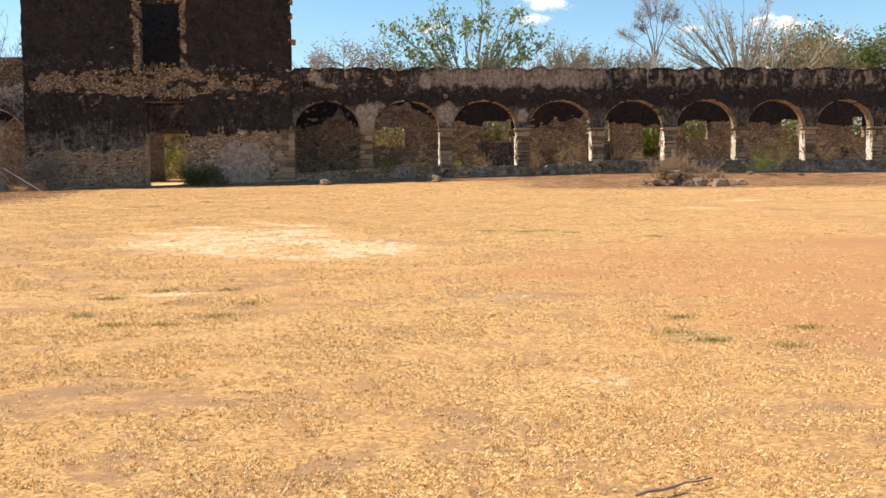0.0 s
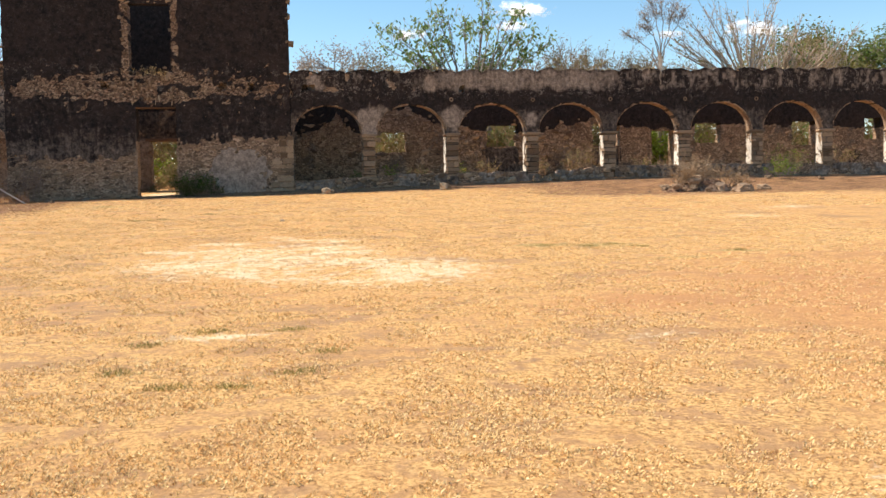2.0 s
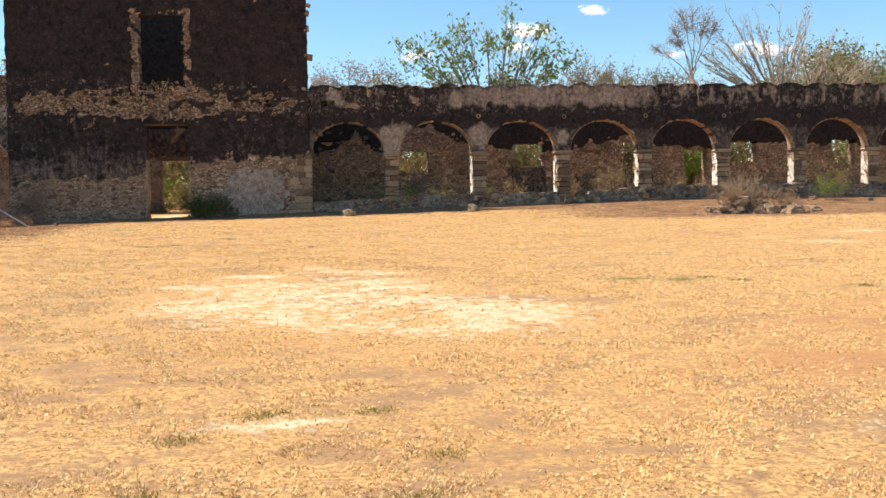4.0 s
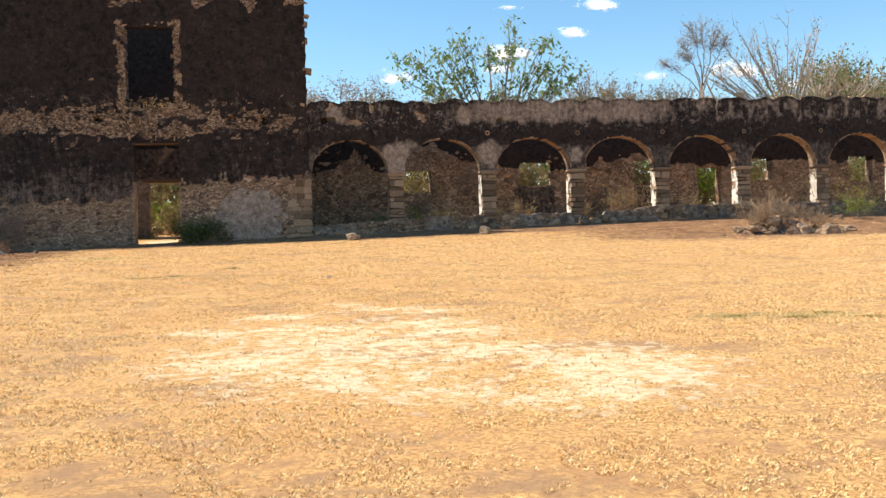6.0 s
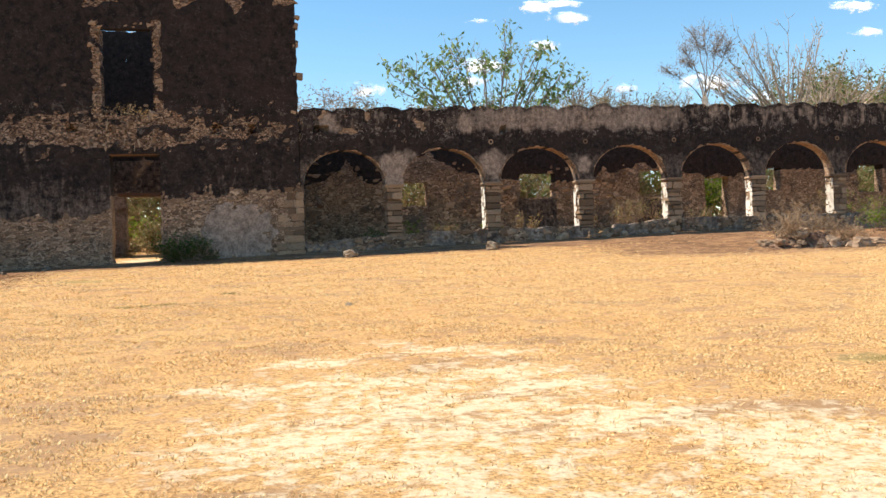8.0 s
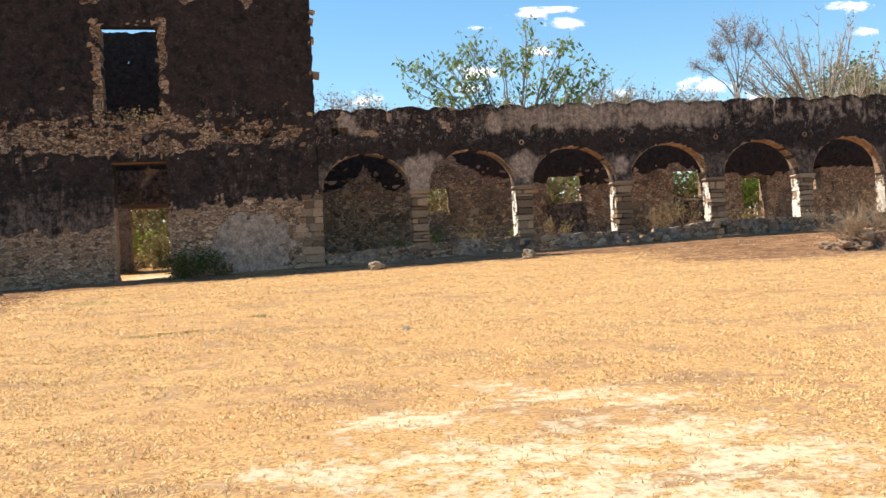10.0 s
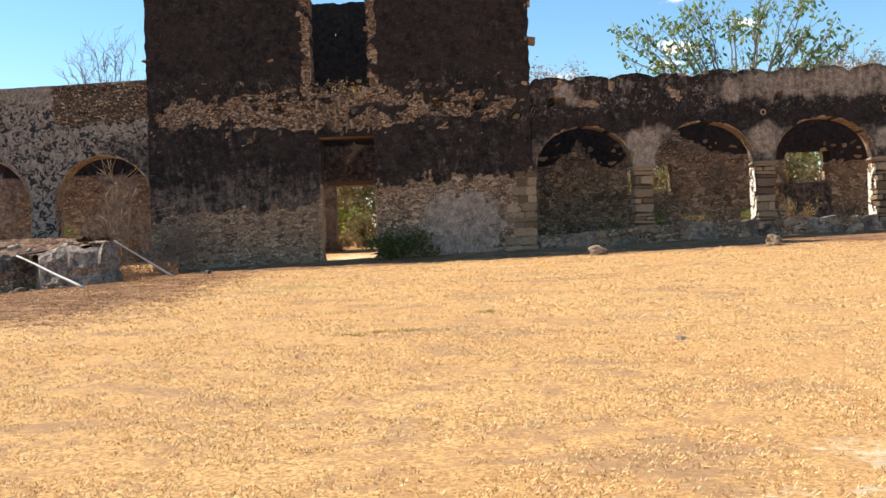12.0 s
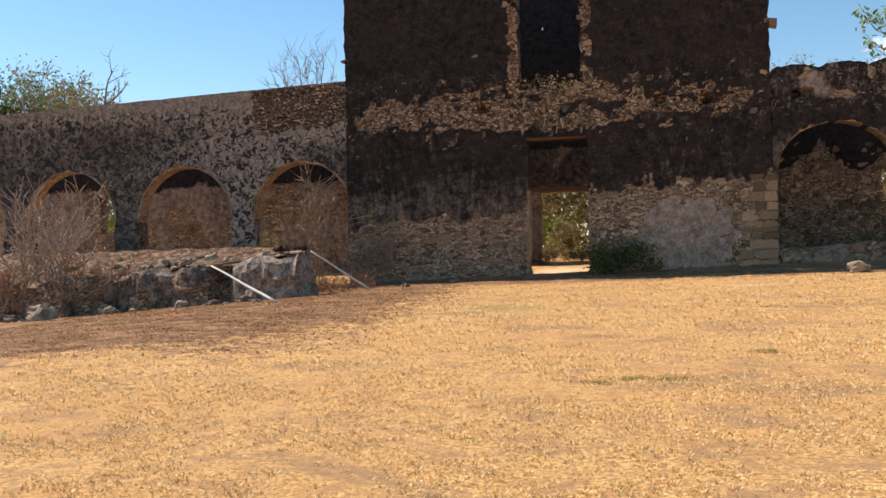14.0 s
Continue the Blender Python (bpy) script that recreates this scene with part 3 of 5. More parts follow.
OLD_WOOD = wood_material("old_wood", (0.09, 0.05, 0.03), (0.26, 0.15, 0.09))
WHITE_POLE = wood_material("white_pole", (0.45, 0.40, 0.34), (0.74, 0.70, 0.62))
DARK_POLE = wood_material("dark_pole", (0.10, 0.075, 0.06), (0.24, 0.18, 0.14))
EARTH = earth_material()

SUNLIT_LIME = stone_material("lime_plaster", (0.50, 0.43, 0.34), (0.80, 0.73, 0.62))
DARK_RUBBLE = stone_material("dark_rubble", (0.03, 0.02, 0.015), (0.19, 0.135, 0.095))
GREY_ROCK = stone_material("grey_rock", (0.13, 0.092, 0.065), (0.36, 0.275, 0.20))

# ---- stones ----


def hull(rng, boxy, count=14):
    """A rough stone about one unit across."""
    bm = bmesh.new()
    for _ in range(count):
        d = Vector((rng.uniform(-1, 1), rng.uniform(-1, 1), rng.uniform(-1, 1)))
        m = max(abs(c) for c in d) if boxy else d.length
        bm.verts.new(d / max(m, 0.2) * 0.5 * rng.uniform(0.85, 1.0))
    bmesh.ops.convex_hull(bm, input=bm.verts)
    loose = [v for v in bm.verts if not v.link_faces]
    bmesh.ops.delete(bm, geom=loose, context="VERTS")
    me = bpy.data.meshes.new("stone")
    bm.to_mesh(me)
    bm.free()
    return me


def block(rng):
    """A dressed stone, one unit each way, with softened, uneven edges."""
    bm = bmesh.new()
    bmesh.ops.create_cube(bm, size=1.0)
    for v in bm.verts:
        v.co += Vector((rng.uniform(-0.06, 0.06), rng.uniform(-0.05, 0.05), rng.uniform(-0.09, 0.09)))
    bmesh.ops.bevel(bm, geom=bm.edges[:], offset=0.06, segments=1, affect="EDGES")
    me = bpy.data.meshes.new("dressed_stone")
    bm.to_mesh(me)
    bm.free()
    return me


dice = random.Random(7)
STONES = [hull(dice, True) for _ in range(10)]
SHARDS = [hull(dice, True) for _ in range(6)]
for me in SHARDS:
    me.materials.append(DARK_RUBBLE)
BLOCKS = [block(dice) for _ in range(6)]
for me in STONES:
    me.materials.append(RUBBLE)
for me in BLOCKS:
    me.materials.append(DRESSED)


def piece(name, me, parent, where, size, turn=(0, 0, 0)):
    ob = new(name, me)
    ob.parent = parent
    ob.matrix_basis = pose(*where, *turn) @ Matrix.Diagonal((*size, 1))
    return ob


def rock(name, x, y, size, material, label, seed, sink=0.25, group="", category="rock", z=None):
    """A weathered boulder that sits a little in the ground."""
    rng = random.Random(seed)
    bm = bmesh.new()
    bmesh.ops.create_icosphere(bm, subdivisions=3, radius=0.5)
    off = rng.uniform(0, 50)
    for v in bm.verts:
        n = v.co.normalized()
        d = 1 + 0.55 * noise.noise(n * 1.3 + Vector((off, 0, 0))) + 0.26 * noise.noise(n * 3.0 + Vector((0, off, 0))) + 0.06 * noise.noise(n * 9 + Vector((0, 0, off)))
        m = max(abs(c) for c in n)
        v.co = n * (0.5 * d / m ** 0.55)
    for v in bm.verts:
        v.co = Vector((v.co.x * size[0], v.co.y * size[1], v.co.z * size[2]))
    ob = part(name, bm, material)
    base = ground_z(x, y) if z is None else z
    ob.matrix_world = pose(x, y, base + size[2] * (0.5 - sink), rng.uniform(-8, 8), rng.uniform(-8, 8), rng.uniform(0, 360))
    return tagged(ob, label, category, group)


# ---- piers of the arcade ----


def pier(x, top, seed):
    thing = tagged(new("stone_pier"), "arcade pier of stacked rough-dressed beige stones with moulded impost", "pier", "arcade piers")
    rng = random.Random(seed)
    bm = bmesh.new()
    bmesh.ops.create_cube(bm, size=1.0, matrix=Matrix.Translation((0, 0.235, -1.2)) @ Matrix.Diagonal((0.45, 0.36, 2.36, 1)))
    part("core", bm, DARK_RUBBLE, thing)
    z = -0.14
    while z > -2.4:
        h = rng.choice((0.1, 0.13, 0.16, 0.2, 0.26))
        wide = 0.55 + rng.uniform(-0.045, 0.035)
        cut = rng.choice((0, 0, 0, 0.35, 0.6))
        spans = [(-wide / 2, wide / 2)] if not cut else [(-wide / 2, -wide / 2 + wide * cut), (-wide / 2 + wide * cut, wide / 2)]
        for a, b in spans:
            piece("dressed_stone", rng.choice(BLOCKS), thing, ((a + b) / 2 + rng.uniform(-0.01, 0.01), 0.235 + rng.uniform(-0.02, 0.02), z - h / 2), (b - a - 0.016, 0.46 + rng.uniform(-0.04, 0.03), h - 0.026), (rng.uniform(-2, 2), rng.uniform(-2.5, 2.5), rng.uniform(-2, 2)))
        z -= h
    piece("impost", BLOCKS[0], thing, (0, 0.235, -0.035), (0.66, 0.54, 0.075))
    piece("impost", BLOCKS[2], thing, (0, 0.235, -0.105), (0.61, 0.5, 0.06))
    # the first pier stands in the tower's shadow, so no bright strip
    if seed == 3:
        thing.matrix_world = pose(x, FRONT + 0.03, top)
        return thing
    # sunlight on the reveal, put in as white patches, wider low and behind
    verts, faces = [], []
    nz, ny = 44, 9
    for j in range(nz + 1):
        for i in range(ny + 1):
            y, z = 0.005 + 0.46 * i / ny, -2.15 + 2.0 * j / nz
            verts.append((-0.298 + 0.012 * fbm(y * 6, z * 6, seed * 3.0), y, z))
    for j in range(nz):
        for i in range(ny):
            y, z = 0.46 * (i + 0.5) / ny, -2.15 + 2.0 * (j + 0.5) / nz
            if fbm(y * 3.5, z * 2.2, seed * 5.0) + 0.5 * fbm(y * 11, z * 11, seed) < 0.12 + 0.55 * (y - 0.14) - 0.12 * max(0.0, z + 1.2):
                k = j * (ny + 1) + i
                faces.append((k, k + ny + 1, k + ny + 2, k + 1))
    link("lime_plaster", verts, faces, SUNLIT_LIME, thing, "white plaster patches that paint the sunlit strip of the reveal", shade=True)
    thing.matrix_world = pose(x, FRONT + 0.03, top)
    return thing


for k in range(len(BAYS)):
    pier(BAYS[k] + (1.62 if k == 0 else 1.686), SPRING_R(BAYS[k] + 1.7), 3 + k)


def parapet():
    """The low wall between the piers."""
    m = Masonry(lambda x, z: (0.5 + 0.5 * fbm(x * 1.2, z * 1.2, 3.0), 0.75 + 0.3 * fbm(x, z, 8.0), 0.2, 0.2, 0.3))
    for k, c in enumerate(BAYS):
        a, b = c - WIDTHS[k] - 0.02, c + WIDTHS[k] + 0.02
        if k == 3:
            a = 10.95
        m.panel(a, b, lambda x: ground_z(x, FRONT) - 0.3, lambda x: lerp(SILL, x) + 0.05 * fbm(x * 2.2, 5.0) + 0.03 * fbm(x * 9, 2.0), FRONT - 0.04, FRONT + 0.42, (0.1, 0.1))
        if k != 3:
            m.panel(b, b + 0.52, lambda x: ground_z(x, FRONT) - 0.3, lambda x: lerp(SILL, x) - 0.12, FRONT - 0.02, FRONT + 0.03)
    m.build("wall_parapet", "low pale rubble wall between the arcade piers")


parapet()

# ---- doorway and window dressings ----


def beam(name, a, b, size, material, label, category="beam"):
    """A hewn timber or lintel between two points."""
    rng = random.Random(int(a[0] * 10))
    a, b = Vector(a), Vector(b)
    n = 14
    verts, faces = [], []
    side = (b - a).normalized()
    up = Vector((0, 0, 1))
    out = side.cross(up).normalized()
    for i in range(n + 1):
        c = a.lerp(b, i / n)
        for u, v in ((-1, -0.8), (-0.8, -1), (0.8, -1), (1, -0.8), (1, 0.8), (0.8, 1), (-0.8, 1), (-1, 0.8)):
            j = 1 + rng.uniform(-0.07, 0.07)
            verts.append(c + out * (u * size[0] / 2 * j) + up * (v * size[1] / 2 * j))
    for i in range(n):
        for k in range(8):
            faces.append((i * 8 + k, i * 8 + (k + 1) % 8, (i + 1) * 8 + (k + 1) % 8, (i + 1) * 8 + k))
    faces += [tuple(range(7, -1, -1)), tuple(n * 8 + k for k in range(8))]
    return tagged(link(name, verts, faces, material), label, category)


beam("door_lintel", (-5.95, FRONT + 0.16, 5.22), (-4.25, FRONT + 0.16, 5.25), (0.34, 0.1), OLD_WOOD, "weathered brown timber lintel over the tower doorway", "lintel")
beam("door_lintel", (-6.2, BACK + 0.1, 4.32), (-4.3, BACK + 0.1, 4.3), (0.34, 0.14), OLD_WOOD, "worn timber lintel over the rear doorway", "lintel")

beam("fallen_beam", (14.2, BACK + 0.2, 3.8), (15.95, BACK + 0.2, 3.78), (0.3, 0.3), OLD_WOOD, "dark beam lying across the broken rear window gap")

# ---- raised platform before the west wing ----
RIM = [(-22.0, 1.75), (-16.5, 1.86), (-14.5, 2.03), (-12.5, 2.18), (-11.2, 2.28), (-10.0, 2.42)]


def platform():
    thing = tagged(new("masonry_platform"), "broken rubble-masonry platform with an eroded edge and debris on top", "platform")
    xs = np.arange(-22.0, -9.99, 0.1)
    verts, faces = [], []
    rows = [(0.0, -1), (0.0, 0.1), (0.02, 0.3), (0.0, 0.5), (0.03, 0.7), (0.05, 0.88), (0.16, 1.0), (0.4, 1.0)]
    for x in xs:
        bulge = 0.32 * fbm(x * 0.55, 2.0) + 0.14 * fbm(x * 2.1, 4.0)
        notch = 0.5 * smooth(0.3, 0.1, abs(x + 11.75))
        g, top = ground_z(x, 33.5), lerp(RIM, x) + 0.11 * fbm(x * 1.6, 7.0) + 0.05 * fbm(x * 6, 1.0) - notch * 0.3
        for k, (inset, share) in enumerate(rows):
            y = 33.5 + bulge + notch + inset + 0.09 * fbm(x * 2.4, share * 2.5, 3.0) + 0.03 * fbm(x * 8, share * 6, 1.0)
            z = g - 0.3 if share < 0 else g + (top - g) * share
            verts.append((float(x), y, z))
    n = len(rows)
    for i in range(len(xs) - 1):
        for k in range(n - 1):
            faces.append((i * n + k, (i + 1) * n + k, (i + 1) * n + k + 1, i * n + k + 1))
    # eastern end, running back to the wing
    base = len(verts)
    ys = np.arange(33.7, 38.8, 0.1)
    for y in ys:
        g, top = ground_z(-10, y), 2.42 + 0.1 * smooth(33.5, 38, y) + 0.08 * fbm(y * 1.7, 5.0)
        slump = 1.5 * smooth(34.6, 36.2, y)
        for k, (inset, share) in enumerate(rows):
            z = g - 0.3 if share < 0 else g + (top - g) * share
            verts.append((-10.0 - inset - slump - 0.14 * fbm(y * 1.5, share * 2, 9.0) - 0.3 * smooth(33.9, 33.6, y), float(y), z))
    for i in range(len(ys) - 1):
        for k in range(n - 1):
            faces.append((base + i * n + k, base + (i + 1) * n + k, base + (i + 1) * n + k + 1, base + i * n + k + 1))
    ob = link("facing", verts, faces, WALL, thing)
    worn = [(v[0] + v[1], v[2]) for v in verts]
    float_attribute(ob.data, "plaster", [0.45 + 0.7 * fbm(a * 1.3, b * 1.6, 2.0) + 0.5 * smooth(-12.0, -11.4, v[0]) for (a, b), v in zip(worn, verts)])
    float_attribute(ob.data, "tone", [0.55 + 0.3 * fbm(a, b * 1.3, 6.0) + 0.45 * smooth(-12.0, -11.4, v[0]) for (a, b), v in zip(worn, verts)])
    float_attribute(ob.data, "wash", [0.25] * len(worn))
    float_attribute(ob.data, "speck", [0.8] * len(worn))
    float_attribute(ob.data, "pitted", [0.6] * len(worn))
    verts, faces = [], []
    tx, ty = np.arange(-22.0, -10.05, 0.12), np.linspace(33.7, 38.9, 40)
    for x in tx:
        for v, y in enumerate(ty):
            edge = lerp(RIM, x) - 0.03
            z = edge + (2.6 - edge) * smooth(33.6, 37.5, y) + 0.1 * fbm(x * 1.8, y * 1.8, 2.0) + 0.05 * fbm(x * 6, y * 6, 4.0)
            cut = -0.9 * smooth(34.6, 36.2, y) if x > -11.7 else 0.0
            verts.append((float(x) + cut * (x + 11.7), float(y) + (0.3 * fbm(x * 0.55, 2.0) if v < 3 else 0.0), z))
    n = len(ty)
    for i in range(len(tx) - 1):
        for k in range(n - 1):
            faces.append((i * n + k, (i + 1) * n + k, (i + 1) * n + k + 1, i * n + k + 1))
    link("rubble_fill", verts, faces, EARTH, thing, "stony brown earth fill", shade=True)


platform()


def tube(points, radii, sides, verts, faces):
    start = len(verts)
    for i, p in enumerate(points):
        d = (points[min(i + 1, len(points) - 1)] - points[max(i - 1, 0)]).normalized()
        u = d.orthogonal().normalized()
        w = d.cross(u)
        for k in range(sides):
            a = 2 * math.pi * k / sides
            verts.append(p + (u * math.cos(a) + w * math.sin(a)) * radii[i])
    for i in range(len(points) - 1):
        for k in range(sides):
            q = (k + 1) % sides
            faces.append((start + i * sides + k, start + i * sides + q, start + (i + 1) * sides + q, start + (i + 1) * sides + k))
    faces.append(tuple(start + k for k in reversed(range(sides))))
    faces.append(tuple(start + (len(points) - 1) * sides + k for k in range(sides)))


def pole_frame():
    """A goal-like frame of three poles that leans on the platform."""
    thing = tagged(new("pole_frame"), "fallen frame of thin whitewashed poles leaning on the platform", "frame")
    foot_a, head_a = Vector((-9.75, 31.6, ground_z(-9.75, 31.6))), Vector((-11.79, 33.4, 2.2))
    foot_b, head_b = Vector((-9.27, 36.3, ground_z(-9.27, 36.3))), Vector((-10.66, 36.2, 2.50))
    for name, a, b, mat, label in (("leg", foot_a, head_a, WHITE_POLE, "whitewashed pole"), ("leg", foot_b, head_b, WHITE_POLE, "whitewashed pole"), ("crossbar", head_a, head_b, DARK_POLE, "dark weathered pole")):
        verts, faces = [], []
        pts = [a.lerp(b, i / 10) + Vector((0, 0, 0.004 * math.sin(i * 1.1))) for i in range(11)]
        tube(pts, [0.028 - 0.0008 * i for i in range(11)], 8, verts, faces)
        link(name, verts, faces, mat, thing, label, shade=True)


pole_frame()

# ---- fallen stones ----
rock("boulder", 1.22, 36.3, (0.38, 0.28, 0.22), PALE_ROCK, "pale limestone block lying in dry grass", 11, 0.12)
rock("boulder", 5.63, 36.2, (0.36, 0.32, 0.28), PALE_ROCK, "pale squarish limestone block lying in dry grass", 12, 0.12)
rock("small_stone", -0.6, 22.6, (0.09, 0.07, 0.05), PALE_ROCK, "small white stone in the dry grass", 13)
rock("boulder", -14.7, 32.0, (0.52, 0.42, 0.36), GREY_ROCK, "grey broken masonry block at the platform's foot", 14, 0.2, z=ground_z(-14.7, 32.0))
for i in range(76):
    rng = random.Random(100 + i)
    if i < 26:
        x, y, z = rng.uniform(-17.0, -10.3), 33.0 - abs(rng.gauss(0, 0.45)), None
    elif i < 70:
        x, y = rng.uniform(-16.5, -10.8), rng.uniform(33.9, 36.2)
        z = lerp(RIM, x) + (2.6 - lerp(RIM, x)) * smooth(33.6, 37.5, y) - 0.02
    else:
        x, y, z = rng.uniform(-9.8, -7.0), rng.uniform(36.8, 38.3), None
    s = rng.choice((0.08, 0.1, 0.13, 0.18, 0.24)) * (0.6 if i >= 40 else 1.0)
    rock("fallen_stone", x, y, (s * rng.uniform(1, 1.5), s, s * 0.7), PALE_ROCK if 26 <= i < 70 and rng.random() < 0.6 else GREY_ROCK, "rough fallen stone lying about the broken platform", 200 + i, 0.2, "fallen stones of the platform", "stone", z)


def mound():
    """The heap of earth that carries the fallen stones."""
    verts, faces, n = [], [], 26
    for j in range(n + 1):
        for i in range(n + 1):
            x, y = 14.6 + 4.6 * (i / n - 0.5), 33.1 + 2.2 * (j / n - 0.5)
            d = math.hypot((x - 14.5) / 2.0, (y - 33.1) / 0.9)
            verts.append((x, y, ground_z(x, y) - 0.06 + 0.42 * smooth(1.05, 0.0, d) * (1 + 0.5 * fbm(x * 2, y * 2)) + 0.05 * fbm(x * 6, y * 6, 2.0)))
    faces = [(j * (n + 1) + i, j * (n + 1) + i + 1, (j + 1) * (n + 1) + i + 1, (j + 1) * (n + 1) + i) for j in range(n) for i in range(n)]
    tagged(link("earth_mound", verts, faces, EARTH, shade=True), "low mound of dark stony earth before the arcade", "mound")


mound()
for i in range(60):
    rng = random.Random(300 + i)
    x, y = 14.6 + rng.gauss(0, 0.95), 33.0 + rng.gauss(0, 0.4)
    lift = 0.75 * max(0.0, 1 - abs(x - 14.2) / 1.3) * rng.random()
    s = rng.choice((0.1, 0.14, 0.18, 0.24, 0.3, 0.46))
    rock("fallen_stone", x, y, (s * rng.uniform(1, 1.6), s, s * 0.75), rng.choice((RUBBLE, RUBBLE, DRESSED)), "rough stone in the heap before the arcade", 400 + i, 0.25, "stone heap before the arcade", "stone", ground_z(x, y) + lift * 0.6)
for i, (x, y, s) in enumerate(((10.0, 38.6, 0.36), (10.35, 38.4, 0.3), (10.75, 38.7, 0.42), (9.85, 38.3, 0.22), (11.0, 38.4, 0.25), (8.95, 38.7, 0.3), (8.7, 38.5, 0.2), (19.5, 37.2, 0.18), (12.6, 37.8, 0.14), (21.5, 36.5, 0.2), (17.6, 36.4, 0.15), (6.6, 38.3, 0.16))):
    rock("fallen_stone", x, y, (s * 1.3, s, s * 0.8), DRESSED, "beige stone fallen from the parapet", 500 + i, 0.2, "stones fallen from the parapet", "stone")

# ---- trees and shrubs ----


def branches(rng, start, way, length, radius, level, levels, style, out, tips):
    """Grows one branch and, from it, the next ones."""
    steps = 5 if level == 0 else 4
    pts, p, d = [start.copy()], start.copy(), way.normalized()
    for i in range(steps):
        d = (d + Vector((rng.gauss(0, 1), rng.gauss(0, 1), rng.gauss(0, 0.6))) * style["wander"] + Vector((0, 0, style["rise"]))).normalized()
        p = p + d * (length / steps)
        pts.append(p.copy())
    end = radius * (0.55 if level < levels else 0.35)
    out.append((pts, [radius + (end - radius) * i / steps for i in range(steps + 1)], 6 if level == 0 else 4 if level == 1 else 3))
    if level == levels:
        tips.append(pts)
        return
    for c in range(style["fork"][min(level, len(style["fork"]) - 1)]):
        f = rng.uniform(style["bare"] if level == 0 else 0.25, 1.0)
        i = min(steps - 1, int(f * steps))
        at = pts[i].lerp(pts[i + 1], f * steps - i)
        axis = (pts[i + 1] - pts[i]).normalized()
        side = axis.orthogonal().normalized()
        side.rotate(Matrix.Rotation(rng.uniform(0, 2 * math.pi), 3, axis))
        a = radians(rng.uniform(*style["angle"]))
        branches(rng, at, axis * math.cos(a) + side * math.sin(a), length * rng.uniform(*style["shrink"]), max(style["thin"], radius * 0.55), level + 1, levels, style, out, tips)


def leaves(rng, tips, count, size, droop, spread):
    verts, faces = [], []
    for _ in range(count):
        pts = rng.choice(tips)
        f = rng.random() ** 0.7 * (len(pts) - 1)
        i = min(len(pts) - 2, int(f))
        p = pts[i].lerp(pts[i + 1], f - i) + Vector((rng.gauss(0, spread), rng.gauss(0, spread), rng.gauss(0, spread)))
        a = rng.uniform(0, 2 * math.pi)
        d = Vector((math.cos(a), math.sin(a), rng.uniform(-1.2, 0.5) - droop)).normalized()
        w = d.cross(Vector((rng.gauss(0, 1), rng.gauss(0, 1), rng.gauss(0, 1)))).normalized()
        s = size * rng.uniform(0.6, 1.25)
        k = len(verts)
        verts += [p, p + d * s * 0.45 + w * s * 0.24, p + d * s, p + d * s * 0.5 - w * s * 0.24]
        faces.append((k, k + 1, k + 2, k + 3))
    return verts, faces


def plant(name, label, category, x, y, height, seed, bark, leaf=None, count=0, size=0.2, stems=1, tilt=(0, 12), levels=3, fork=(5, 4, 4), bare=0.4, angle=(20, 50),
          shrink=(0.5, 0.75), wander=0.12, rise=0.06, radius=0.1, thin=0.008, trunk=0.0, droop=0.4, spread=0.08, reach=0.55, z=None, group="", crown_label=""):
    rng = random.Random(seed)
    thing = tagged(new(name), label, category, group)
    style = dict(fork=fork, bare=bare, angle=angle, shrink=shrink, wander=wander, rise=rise, thin=thin)
    out, tips = [], []
    foot = Vector((x, y, (ground_z(x, y) if z is None else z) - 0.05))
    if trunk:
        pts = [foot + Vector((0.05 * height * 0.2 * fbm(i, seed), 0.05 * fbm(seed, i), trunk * i / 5)) for i in range(6)]
        out.append((pts, [radius * (1.3 - 0.06 * i) for i in range(6)], 8))
        foot = pts[-1]
    for s in range(stems):
        a, t = rng.uniform(0, 2 * math.pi) if stems > 1 else rng.uniform(0, 6.28), radians(rng.uniform(*tilt))
        way = Vector((math.sin(t) * math.cos(a), math.sin(t) * math.sin(a), math.cos(t)))
        branches(rng, foot + Vector((rng.gauss(0, 0.04), rng.gauss(0, 0.04), 0)) * stems * 0.4, way, (height - trunk) * reach * rng.uniform(0.8, 1.1), radius * (0.9 if stems == 1 else 0.6), 0, levels, style, out, tips)
    verts, faces = [], []
    for pts, radii, sides in out:
        tube(pts, radii, sides, verts, faces)
    # bring the crown to the true height
    top = max(v.z for v in verts)
    low = foot.z - trunk
    k = height / max(0.2, top - low)
    fix = lambda v: Vector((v.x, v.y, low + (v.z - low) * k))
    wood = link("trunk" if trunk or radius > 0.06 else "stem", [fix(v) for v in verts], faces, bark, thing, shade=True)
    if stems > 1 and not trunk:
        tagged(wood, kind="stuff")
    if leaf is not None:
        lv, lf = leaves(rng, [[fix(p) for p in t] for t in tips], count, size, droop, spread)
        link("crown", lv, lf, leaf, thing, crown_label)
    return thing


